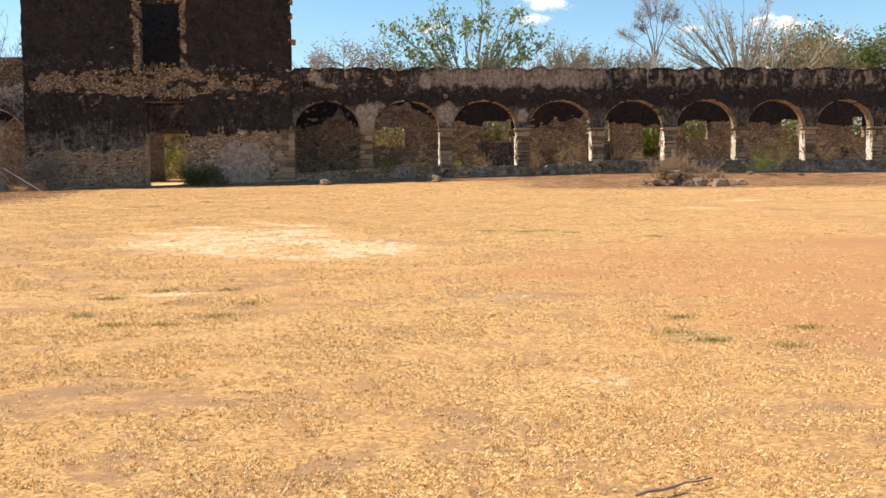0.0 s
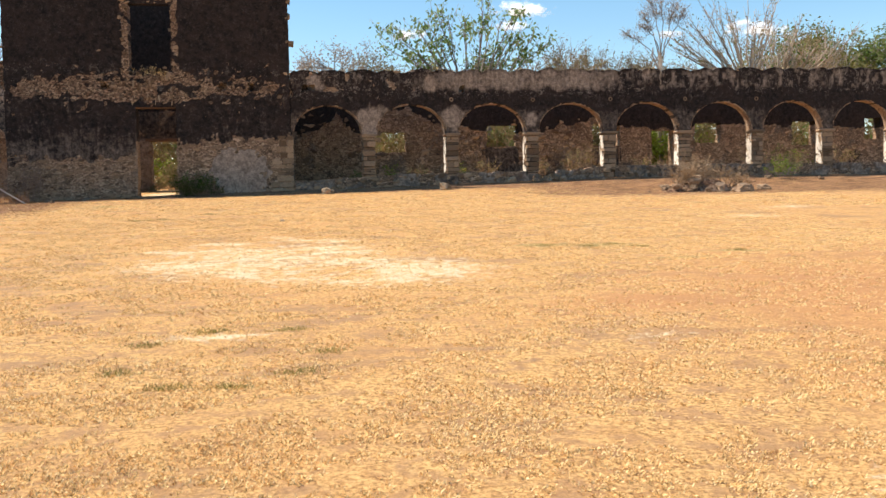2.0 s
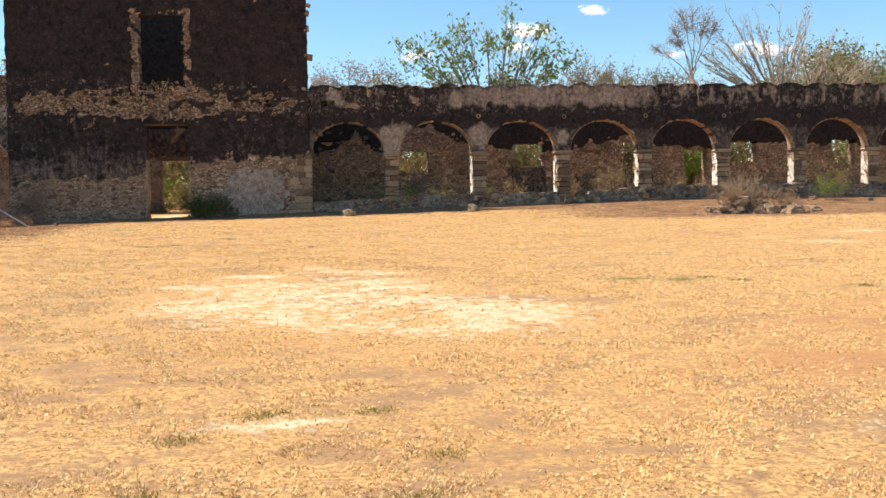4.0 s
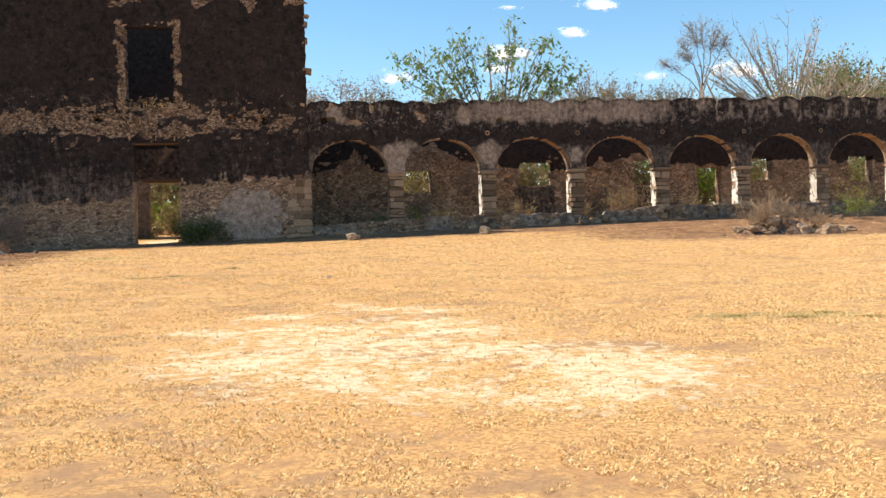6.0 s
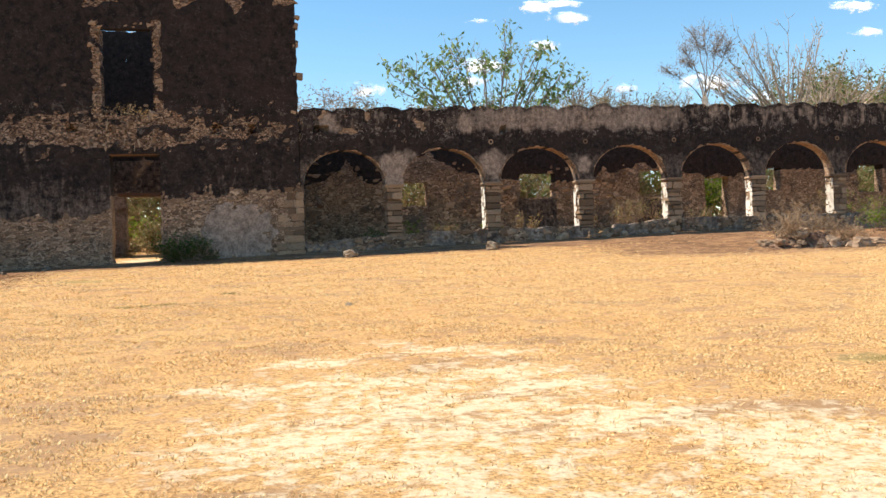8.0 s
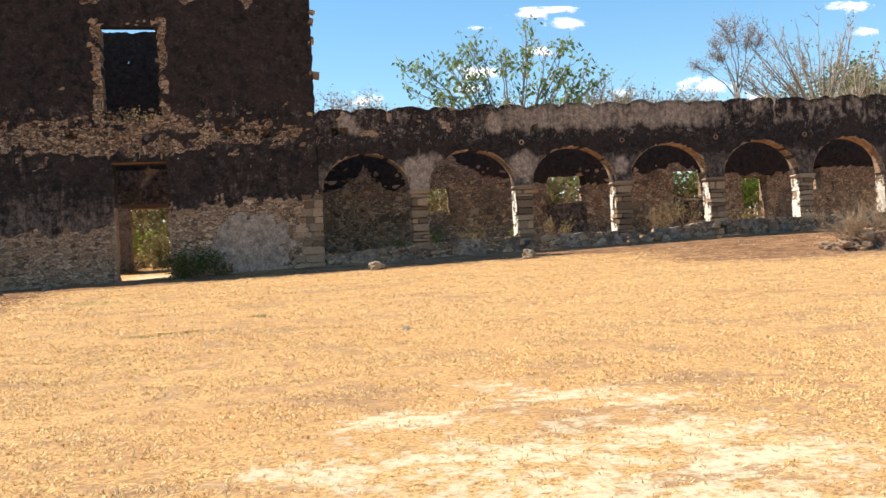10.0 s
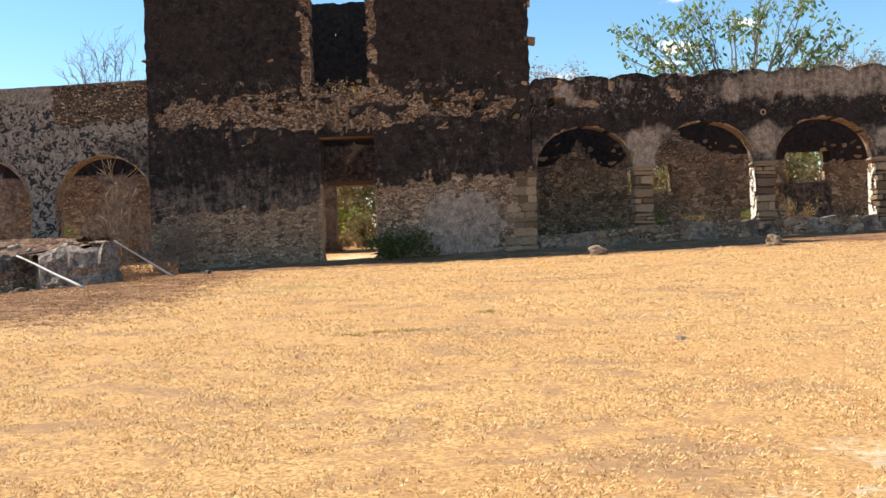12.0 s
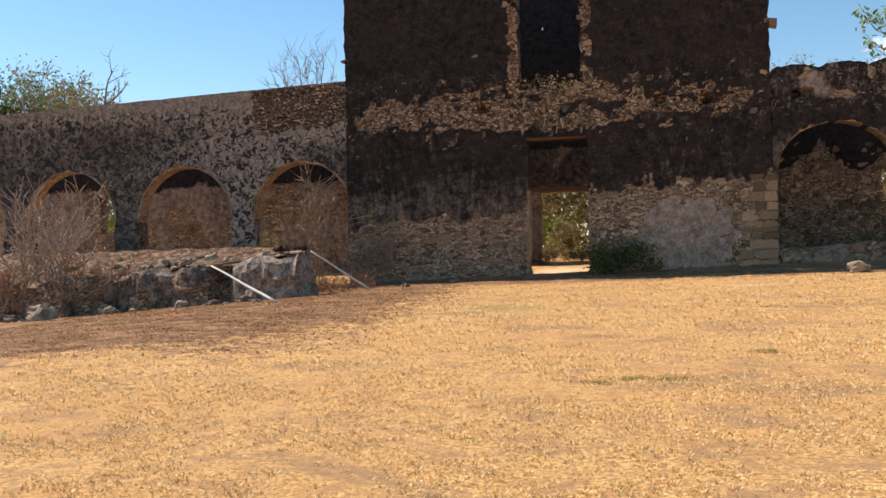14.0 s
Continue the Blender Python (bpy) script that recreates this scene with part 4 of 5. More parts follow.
def spray_tree(label, base, fork, centre, radii, stems, twigs, fan, bark, leaf, count, size, seed, radius, thin, wide=0.3, droop=0.6, spread=0.1, curl=0.5, stray=0.55, first=0.3):
    """A tree whose stems spread like a spray from a low fork to a domed, open crown."""
    rng = random.Random(seed)
    thing = tagged(new("tree"), label, "tree")
    verts, faces, tips = [], [], []
    c = Vector(centre)
    foot = Vector((base[0], base[1], ground_z(*base) - 0.05))
    for s in range(stems):
        phi = radians(fan[0] + (fan[1] - fan[0]) * (s + rng.uniform(0.1, 0.9)) / stems)
        psi = rng.uniform(-0.9, 0.9)
        tip = c + Vector((radii[0] * math.sin(phi), radii[1] * psi, radii[2] * math.cos(phi) * (1 - 0.25 * abs(psi)))) * rng.uniform(0.72, 1.0)
        at = Vector((base[0] + wide * math.sin(phi) * 3, base[1] + 0.3 * psi, fork + rng.uniform(-0.3, 0.3)))
        low = foot + Vector((wide * math.sin(phi), 0.15 * psi, 0))
        tube([low, low.lerp(at, 0.5) + Vector((rng.gauss(0, 0.06), rng.gauss(0, 0.06), 0)), at], [radius * 1.2, radius * 1.1, radius], 6, verts, faces)
        mid = at.lerp(tip, 0.5) + Vector((-math.sin(phi) * 0.35, 0, 0.25 * abs(math.sin(phi)))) * curl + Vector((rng.gauss(0, 0.12), rng.gauss(0, 0.12), 0))
        pts = []
        for i in range(9):
            f = i / 8
            pts.append(at * (1 - f) ** 2 + mid * (2 * f * (1 - f)) + tip * f * f + Vector((rng.gauss(0, 0.025), rng.gauss(0, 0.025), 0)))
        tube(pts, [radius + (thin * 1.3 - radius) * i / 8 for i in range(9)], 5, verts, faces)
        tips.append(pts[6:])
        span = (tip - at).length
        for k in range(twigs):
            f = rng.uniform(first, 1.0)
            i = min(7, int(f * 8))
            o, d = pts[i].lerp(pts[i + 1], f * 8 - i), (pts[i + 1] - pts[i]).normalized()
            d = (d + Vector((rng.gauss(0, stray), rng.gauss(0, stray), rng.gauss(0.1, stray * 0.65)))).normalized()
            run = span * rng.uniform(0.1, 0.3)
            line = [o]
            for _ in range(3):
                d = (d + Vector((rng.gauss(0, 0.22), rng.gauss(0, 0.22), 0.1))).normalized()
                line.append(line[-1] + d * run / 3)
            tube(line, [thin * 1.3, thin * 1.1, thin, thin * 0.7], 3, verts, faces)
            tips.append(line[1:])
            for _ in range(2):
                e = (d + Vector((rng.gauss(0, 0.7), rng.gauss(0, 0.7), rng.gauss(0, 0.5)))).normalized()
                q = line[rng.randint(1, 3)]
                small = [q, q + e * run * 0.25, q + (e + Vector((0, 0, 0.2))) * run * 0.5]
                tube(small, [thin, thin * 0.8, thin * 0.5], 3, verts, faces)
                tips.append(small)
    link("trunk", verts, faces, bark, thing, shade=True)
    if leaf is not None:
        lv, lf = leaves(rng, tips, count, size, droop, spread)
        link("crown", lv, lf, leaf, thing)
    return thing


# the leafy tree behind the arcade, the bare ones beside it, and the twiggy one in the west
spray_tree("many-stemmed tree with an open dome of drooping green leaves", (9.6, 49.4), 7.3, (9.65, 49.4, 9.0), (4.6, 1.8, 2.75), 24, 9, (-86, 86), GREY_BARK, SOFT_LEAF, 1900, 0.25, 21, 0.05, 0.012, 0.5)
spray_tree("slender bare tree with a lacy pinkish-grey umbrella crown", (19.05, 46.8), 8.7, (19.4, 46.8, 9.5), (1.95, 1.0, 2.25), 7, 34, (-98, 52), GREY_BARK, ASH_LEAF, 3000, 0.075, 23, 0.032, 0.007, 0.012, 0.2, 0.1, 1.0, 0.9, 0.6)
spray_tree("bare tree with many pale stems fanning from its base", (26.2, 51.0), 7.6, (26.0, 51.0, 7.9), (5.6, 2.0, 5.1), 34, 7, (-72, 34), PALE_BARK, OLIVE_LEAF, 520, 0.17, 24, 0.05, 0.012, 0.14, 0.3, 0.12, 0.12, 0.24)
spray_tree("leafless tree with upright fine twigs behind the west wing", (-15.1, 50.0), 6.2, (-15.0, 50.0, 7.4), (2.5, 1.4, 3.6), 12, 13, (-62, 62), GREY_BARK, None, 0, 0.1, 81, 0.03, 0.009, 0.2)
plant("tree", "bare tree with fanning stems and a few green leaves", "tree", 29.6, 53.0, 9.2, 25, PALE_BARK, GREEN_LEAF, 420, 0.24, 8, (5, 36), 3, (5, 3, 3), 0.4, (14, 32), (0.4, 0.6), 0.06, 0.03, 0.16, 0.013, 3.5, 0.3, 0.12, 0.8)
for i, (x, y, h) in enumerate(((15.8, 56.0, 7.9), (18.0, 58.0, 8.2), (20.2, 56.5, 7.9), (23.0, 57.5, 7.7), (13.6, 60.0, 7.8), (17.0, 55.0, 7.4), (22.0, 55.0, 7.2), (32.5, 57.0, 9.2), (35.5, 58.5, 9.6))):
    plant("tree", "small leafless grey-brown tree of the dry woods", "tree", x, y, h, 40 + i, TAN_TWIG if i % 2 else GREY_BARK, DRY_LEAF, 1100, 0.14, 6, (8, 42), 3, (5, 4, 4), 0.4, (18, 46), (0.45, 0.65), 0.1, 0.03, 0.1, 0.012, 3.2, 0.2, 0.15, 0.6, group="bare trees beyond the ruin")
for i, (x, y, h, m) in enumerate(((3.3, 68.0, 10.0, ASH_LEAF), (7.2, 69.0, 9.5, DRY_LEAF), (10.5, 70.0, 8.8, DRY_LEAF), (15.5, 66.0, 8.6, DARK_LEAF))):
    plant("tree", "flat-crowned far tree with thin grey-green foliage", "tree", x, y, h, 60 + i, GREY_BARK, m, 2200, 0.2, 4, (15, 45), 3, (5, 4, 4), 0.5, (25, 60), (0.45, 0.65), 0.12, 0.0, 0.14, 0.016, 4.5, 0.0, 0.25, 0.6, group="far flat-crowned trees")
for i, (x, y, h) in enumerate(((39.0, 66.0, 11.0), (42.5, 68.0, 11.3), (45.5, 65.0, 11.0), (49.0, 63.0, 13.5))):
    plant("tree", "broad green tree with a rounded uneven crown", "tree", x, y, h, 70 + i, GREY_BARK, GREEN_LEAF if i else OLIVE_LEAF, 4200, 0.3, 5, (12, 46), 3, (5, 5, 4), 0.4, (25, 60), (0.45, 0.65), 0.12, 0.02, 0.18, 0.016, 4.0, 0.2, 0.35, 0.6, group="green trees beyond the ruin")
# west side
plant("tree", "dead leaning tree with crooked bare branches", "tree", -23.2, 47.5, 8.5, 82, GREY_BARK, None, 0, 0.1, 2, (4, 20), 3, (5, 4, 3), 0.6, (30, 60), (0.4, 0.6), 0.12, 0.03, 0.12, 0.012, 4.5, reach=0.7)
for i, (x, y, h, m) in enumerate(((-29.3, 56.0, 9.8, DRY_LEAF), (-31.5, 57.0, 10.0, GREEN_LEAF), (-34.0, 55.0, 9.6, DARK_LEAF), (-26.0, 60.0, 8.0, DRY_LEAF), (-37.0, 57.0, 9.8, DRY_LEAF), (-27.6, 54.0, 8.4, DRY_LEAF), (-33.0, 60.0, 10.6, OLIVE_LEAF))):
    plant("tree", "scrubby half-bare tree beyond the west wing", "tree", x, y, h, 84 + i, GREY_BARK, m, 3000, 0.2, 5, (8, 40), 3, (5, 4, 4), 0.4, (20, 50), (0.45, 0.65), 0.1, 0.03, 0.12, 0.013, 3.2, 0.2, 0.2, 0.6, group="scrub trees beyond the west wing")

# shrubs seen through the openings
for i, (x, y, h, m, n) in enumerate(((17.9, 46.4, 2.6, FRESH_LEAF, 1500), (18.5, 47.2, 2.4, GREEN_LEAF, 900), (9.4, 47.5, 3.3, DRY_LEAF, 700), (10.8, 48.0, 3.0, GREEN_LEAF, 600), (15.4, 47.4, 3.6, DRY_LEAF, 900), (14.2, 48.5, 3.2, FRESH_LEAF, 500),
                                     (20.8, 47.6, 3.5, FRESH_LEAF, 900), (22.0, 48.5, 3.3, DRY_LEAF, 800), (25.8, 47.3, 3.6, DRY_LEAF, 900), (28.8, 47.3, 3.4, GREEN_LEAF, 900), (5.2, 47.6, 3.0, DRY_LEAF, 700), (4.2, 49.0, 3.2, GREEN_LEAF, 500),
                                     (-5.7, 47.6, 1.7, FRESH_LEAF, 260), (-5.2, 46.6, 1.3, DRY_LEAF, 400), (-4.6, 48.6, 3.4, DRY_LEAF, 900), (-6.4, 49.5, 3.6, DRY_LEAF, 800), (15.2, 47.0, 4.2, DRY_LEAF, 800), (10.0, 46.4, 3.6, DRY_LEAF, 900), (4.6, 46.4, 3.4, DRY_LEAF, 800), (-20.9, 47.0, 3.0, FRESH_LEAF, 800))):
    plant("shrub", "sunlit wild shrub growing behind the ruin's rear wall", "shrub", x, y, h, 120 + i, TAN_TWIG, m, int(n * 1.8), 0.17, 7, (6, 42), 2, (5, 4), 0.2, (18, 48), (0.4, 0.65), 0.1, 0.04, 0.03, 0.007, 0.0, 0.2, 0.1, 0.7, group="shrubs behind the ruin")
# weeds inside the arcades
for i, (x, y, h, m, n) in enumerate(((4.3, 42.5, 1.0, FRESH_LEAF, 260), (5.6, 42.0, 0.9, DRY_LEAF, 200), (7.4, 42.6, 0.9, FRESH_LEAF, 220), (8.6, 41.5, 1.1, DRY_LEAF, 160), (12.6, 42.0, 1.4, DRY_LEAF, 220), (13.4, 41.5, 1.7, DRY_LEAF, 260), (11.4, 42.4, 1.0, DRY_LEAF, 140),
                                     (16.2, 42.4, 1.0, DRY_LEAF, 160), (21.6, 41.6, 1.6, DRY_LEAF, 220), (23.6, 42.0, 1.5, FRESH_LEAF, 240), (26.0, 41.5, 1.4, DRY_LEAF, 200), (3.0, 42.8, 0.7, GREEN_LEAF, 240), (-14.3, 41.6, 1.3, FRESH_LEAF, 260), (-12.2, 41.0, 1.2, RUST_LEAF, 160))):
    plant("weed", "dry weedy undergrowth inside the roofless arcade", "weed", x, y, h, 150 + i, TAN_TWIG, m, n, 0.09, 8, (4, 36), 2, (4, 3), 0.2, (15, 40), (0.4, 0.6), 0.1, 0.05, 0.012, 0.004, 0.0, 0.2, 0.05, 0.75, group="undergrowth in the arcades")
for i, (x, y, h) in enumerate(((-5.75, 43.4, 0.5), (-5.3, 45.4, 0.6), (-4.8, 43.7, 0.45), (-4.9, 45.8, 0.7), (-5.9, 45.6, 0.8))):
    plant("weed", "dry grassy weeds on the path through the tower", "weed", x, y, h, 260 + i, TAN_TWIG, DRY_LEAF, 260, 0.08, 10, (4, 45), 2, (4, 3), 0.2, (15, 40), (0.4, 0.6), 0.1, 0.05, 0.01, 0.004, 0.0, 0.2, 0.05, 0.75, group="weeds on the tower path")
# dry brush in the yard
for i, (x, y, h, n, z) in enumerate(((-15.6, 34.2, 2.4, 160, 1.9), (-16.9, 34.6, 2.5, 160, 1.9), (-14.9, 33.3, 1.3, 260, 1.6), (-17.2, 33.0, 1.5, 300, 1.4), (-16.2, 33.0, 1.2, 300, 1.4))):
    plant("dry_brush", "tangled leafless reddish-grey brush on the broken platform", "brush", x, y, h, 170 + i, PALE_TWIG if i < 2 else RED_TWIG, RUST_LEAF, int(n * 1.6), 0.07, 11, (8, 60), 2, (4, 4), 0.2, (15, 45), (0.35, 0.6), 0.07, 0.02, 0.026, 0.011, 0.0, 0.1, 0.05, 0.9, z=z, group="brush on the platform")
plant("dry_brush", "spindly dry sapling in the west arch", "brush", -10.95, 38.0, 3.3, 175, TAN_TWIG, RUST_LEAF, 110, 0.08, 4, (3, 30), 3, (3, 3, 2), 0.3, (20, 45), (0.45, 0.65), 0.1, 0.04, 0.026, 0.012, 0.0, 0.1, 0.05, 0.75)
for i, (x, y, h) in enumerate(((-10.4, 36.5, 0.6), (-9.9, 37.0, 0.5), (-10.7, 35.9, 0.45), (-10.1, 36.1, 0.35))):
    plant("dry_brush", "low rust-brown dry weeds beside the platform's broken end", "brush", x, y, h, 240 + i, RED_TWIG, RUST_LEAF, 260, 0.06, 12, (5, 60), 2, (4, 3), 0.2, (15, 45), (0.4, 0.6), 0.1, 0.04, 0.01, 0.004, 0.0, 0.1, 0.05, 0.8, group="weeds at the platform's end")
plant("weed", "low green weed at the foot of the west arcade", "weed", -13.6, 40.2, 1.6, 199, TAN_TWIG, FRESH_LEAF, 420, 0.09, 8, (4, 30), 2, (4, 3), 0.2, (15, 40), (0.4, 0.6), 0.1, 0.05, 0.012, 0.005, 0.0, 0.2, 0.05, 0.75)
for i, (x, h) in enumerate(((-9.75, 1.7), (-9.45, 1.5), (-10.1, 1.2))):
    plant("dry_brush", "thin dry brown stems against the tower's foot", "brush", x, 38.35, h, 176 + i, RED_TWIG, RUST_LEAF, 90, 0.05, 8, (2, 22), 2, (4, 3), 0.3, (12, 35), (0.4, 0.6), 0.08, 0.06, 0.01, 0.004, 0.0, 0.1, 0.04, 0.8, group="brush at the tower's foot")
for i, (x, y, h) in enumerate(((14.0, 33.2, 1.5), (14.6, 33.3, 1.4), (15.4, 33.2, 1.1), (13.6, 33.0, 0.8), (16.0, 33.0, 0.7))):
    plant("dry_brush", "dry tan brush growing out of the stone heap", "brush", x, y, h, 180 + i, TAN_TWIG, RUST_LEAF, 200, 0.05, 11, (3, 45), 3, (4, 3, 2), 0.2, (14, 40), (0.45, 0.65), 0.09, 0.05, 0.012, 0.006, 0.0, 0.1, 0.04, 0.75, z=ground_z(x, y) + 0.1, group="brush on the stone heap")
plant("bush", "dense dark green bush beside the tower doorway", "bush", -3.72, 38.2, 0.95, 190, RED_TWIG, DARK_LEAF, 3600, 0.075, 16, (10, 70), 3, (4, 4, 3), 0.1, (20, 55), (0.5, 0.75), 0.12, 0.04, 0.012, 0.004, 0.0, 0.1, 0.06, 0.7)
plant("bush", "small fresh green bush before the arcade", "bush", 20.0, 36.8, 1.1, 191, RED_TWIG, FRESH_LEAF, 700, 0.08, 9, (5, 45), 2, (5, 4), 0.2, (18, 45), (0.45, 0.65), 0.1, 0.05, 0.012, 0.004, 0.0, 0.1, 0.05, 0.75)
# plants on the masonry
for i, (x, y, z, h) in enumerate(((-5.75, 39.0, 6.4, 0.4), (-5.3, 38.95, 6.4, 0.55), (-5.0, 39.0, 6.4, 0.35), (-4.75, 38.95, 6.4, 0.3), (-5.5, 44.5, 10.15, 0.3), (-4.9, 44.5, 10.15, 0.35), (-6.0, 44.5, 10.15, 0.25))):
    plant("dry_weed", "dry bleached weeds rooted on the broken masonry", "weed", x, y, h, 195 + i, TAN_TWIG, STRAW, 60, 0.07, 10, (3, 40), 1, (3,), 0.2, (12, 35), (0.4, 0.6), 0.08, 0.04, 0.008, 0.003, 0.0, 0.3, 0.03, 0.85, z=z, group="weeds on the masonry")
for i in range(26):
    rng = random.Random(700 + i)
    x = rng.uniform(0.4, 24.0)
    plant("dry_weed", "short dry grass rooted along the arcade's top", "weed", x, FRONT + rng.uniform(0.2, 0.5), rng.uniform(0.12, 0.25), 720 + i, TAN_TWIG, STRAW, 30, 0.06, 9, (3, 40), 1, (2,), 0.2, (12, 35), (0.4, 0.6), 0.08, 0.04, 0.006, 0.003, 0.0, 0.2, 0.03, 0.85, z=roof_line(x) - 0.05, group="dry grass along the arcade top")


def wall_root():
    """A sapling that grips the arcade's top and sends its root down the face."""
    thing = tagged(new("sapling"), "bare pale sapling rooted on the arcade wall", "sapling")
    verts, faces = [], []
    pts = [Vector((15.46 + 0.04 * math.sin(i * 1.9), FRONT + 0.0 - 0.01 * i, 6.2 + 0.12 * i)) for i in range(6)] + [Vector((15.36, FRONT + 0.05, 6.95)), Vector((15.28, FRONT + 0.1, 7.15)), Vector((15.16, FRONT + 0.12, 7.45)), Vector((15.2, FRONT + 0.14, 7.75))]
    tube(pts, [0.015 + 0.004 * i for i in range(6)] + [0.04, 0.035, 0.028, 0.015], 6, verts, faces)
    tube([pts[7], Vector((15.45, FRONT + 0.15, 7.4)), Vector((15.62, FRONT + 0.2, 7.6))], [0.025, 0.018, 0.008], 5, verts, faces)
    link("stem", verts, faces, GREY_BARK, thing, shade=True)


wall_root()


def spout(x, z):
    """A small round clay outlet in the arcade wall."""
    verts, faces = [], []
    n = 14
    for r, y in ((0.085, 0.06), (0.085, -0.03), (0.05, -0.03), (0.05, 0.05)):
        verts += [(r * math.cos(6.2832 * k / n), y, r * math.sin(6.2832 * k / n)) for k in range(n)]
    for s in range(3):
        faces += [(s * n + k, s * n + (k + 1) % n, (s + 1) * n + (k + 1) % n, (s + 1) * n + k) for k in range(n)]
    faces.append(tuple(3 * n + k for k in range(n)))
    ob = tagged(link("drain_spout", verts, faces, DRESSED, shade=False), "small round clay drain spout set in the arcade wall", "spout", "drain spouts")
    ob.matrix_world = pose(x, FRONT + 0.03, z)


for x, z in ((6.45, 5.54), (9.88, 5.54), (13.25, 5.58), (16.6, 5.6), (19.9, 5.62)):
    spout(x, z)


def fallen_stick():
    verts, faces = [], []
    a, b = Vector((1.42, 3.66, ground_z(1.42, 3.66) + 0.02)), Vector((1.82, 3.78, ground_z(1.82, 3.78) + 0.03))
    tube([a.lerp(b, i / 6) + Vector((0, 0.012 * math.sin(i * 2.0), 0)) for i in range(7)], [0.009 - 0.0008 * i for i in range(7)], 6, verts, faces)
    tagged(link("stick", verts, faces, RED_TWIG, shade=True), "thin dry brown stick lying on the dry grass", "stick")


fallen_stick()


def thicket():
    """The dry scrub that closes the view behind the ruin."""
    rng = random.Random(55)
    verts, faces = [], []
    tips = []
    for _ in range(2200):
        x, y = rng.uniform(-45, 62), rng.uniform(50, 66)
        h = rng.uniform(2.5, 5.4)
        foot = Vector((x, y, ground_z(x, y) - 0.05))
        pts = [foot]
        d = Vector((rng.gauss(0, 0.3), rng.gauss(0, 0.3), 1))
        for i in range(4):
            d += Vector((rng.gauss(0, 0.15), rng.gauss(0, 0.15), 0))
            pts.append(pts[-1] + d.normalized() * h / 4)
        tube(pts, [0.03, 0.024, 0.018, 0.012, 0.006], 3, verts, faces)
        tips.append(pts)
    thing = tagged(new("scrub_woods"), "dry scrub woods of thin stems and yellow-green leaves", "woods", kind="stuff")
    link("stems", verts, faces, TAN_TWIG, thing)
    for name, mat, n in (("dry_leaves", DRY_LEAF, 34000), ("green_leaves", GREEN_LEAF, 7000)):
        lv, lf = leaves(rng, tips, n, 0.42, 0.2, 0.5)
        link(name, lv, lf, mat, thing)


thicket()

# ---- clouds ----


def cloud_material():
    """Sunlit vapour that thins out to nothing at its ragged rim."""
    n = Nodes("cloud", 1.0)
    p = n.coords()
    body = n.math("ADD", n.attribute("body"), n.math("MULTIPLY", n.math("SUBTRACT", n.noise(n.scaled(p, (1.0, 1.0, 1.5)), 0.09, 6, 0.62, 0.3), 0.5), 1.5))
    n.put(n.bsdf.inputs["Alpha"], n.ramp(body, [(0.22, 0.0), (0.75, 0.97)]))
    # the glow stands in for sunlight scattered by the vapour
    n.bsdf.inputs["Emission Color"].default_value = (0.86, 0.94, 1.0, 1.0)
    n.bsdf.inputs["Emission Strength"].default_value = 0.62
    return n.done((0.85, 0.88, 0.92))


CLOUD = cloud_material()


def cloud(x, z, wide, high, dense, seed):
    """A thin bank of cloud with a flat base and a swelling top."""
    nx, nz = 36, 16
    verts, faces, body = [], [], []
    for j in range(nz + 1):
        for i in range(nx + 1):
            u, v = 2.6 * i / nx - 1.3, 2.6 * j / nz - 1.3
            swell = fbm(u * 1.7, v * 1.7, seed)
            verts.append((u * wide / 2, -6 * max(0.0, 1 - u * u - v * v) + 2 * swell, v * high / 2))
            rim = math.hypot(u, v * (1.25 if v < 0 else 0.95)) + 0.35 * fbm(u * 2.0, v * 1.5, seed + 9.0)
            body.append(dense * (1.15 - rim) if abs(u) < 1.25 and abs(v) < 1.25 else -1.0)
    w = nx + 1
    faces = [(j * w + i, j * w + i + 1, (j + 1) * w + i + 1, (j + 1) * w + i) for j in range(nz) for i in range(nx)]
    ob = link("cloud", verts, faces, CLOUD, shade=True)
    float_attribute(ob.data, "body", body)
    ob.matrix_world = pose(x, 900 + seed % 7, z)
    ob.visible_shadow = False
    tagged(ob, "small soft white fair-weather cloud", "cloud", "clouds", "structure")


for i, (x, z, w, h, d) in enumerate(((318, 210, 34, 14, 1.1), (348, 239, 48, 15, 1.1), (310, 249, 46, 15, 1.1), (338, 254, 60, 10, 1.0), (134, 162, 46, 22, 0.62), (250, 187, 62, 20, 0.95), (402, 166, 44, 14, 0.6), (503, 172, 84, 26, 0.85), (686, 261, 64, 16, 1.1), (705, 233, 42, 13, 1.0), (250, 234, 34, 7, 0.5), (236, 172, 44, 18, 0.7), (560, 158, 60, 20, 0.7))):
    cloud(x, z, w, h, d, 800 + i)

# ---- dry grass ----


def land(x, y):
    """Height and cover of the ground sheet at many places."""
    xs, ys = LAND["xs"], LAND["ys"]
    i = np.clip(np.searchsorted(xs, x) - 1, 0, len(xs) - 2)
    j = np.clip(np.searchsorted(ys, y) - 1, 0, len(ys) - 2)
    u, v = (x - xs[i]) / (xs[i + 1] - xs[i]), (y - ys[j]) / (ys[j + 1] - ys[j])
    mixed = lambda a: (a[j, i].T * (1 - u) * (1 - v) + a[j, i + 1].T * u * (1 - v) + a[j + 1, i].T * (1 - u) * v + a[j + 1, i + 1].T * u * v).T
    return mixed(LAND["z"]), mixed(LAND["cover"])


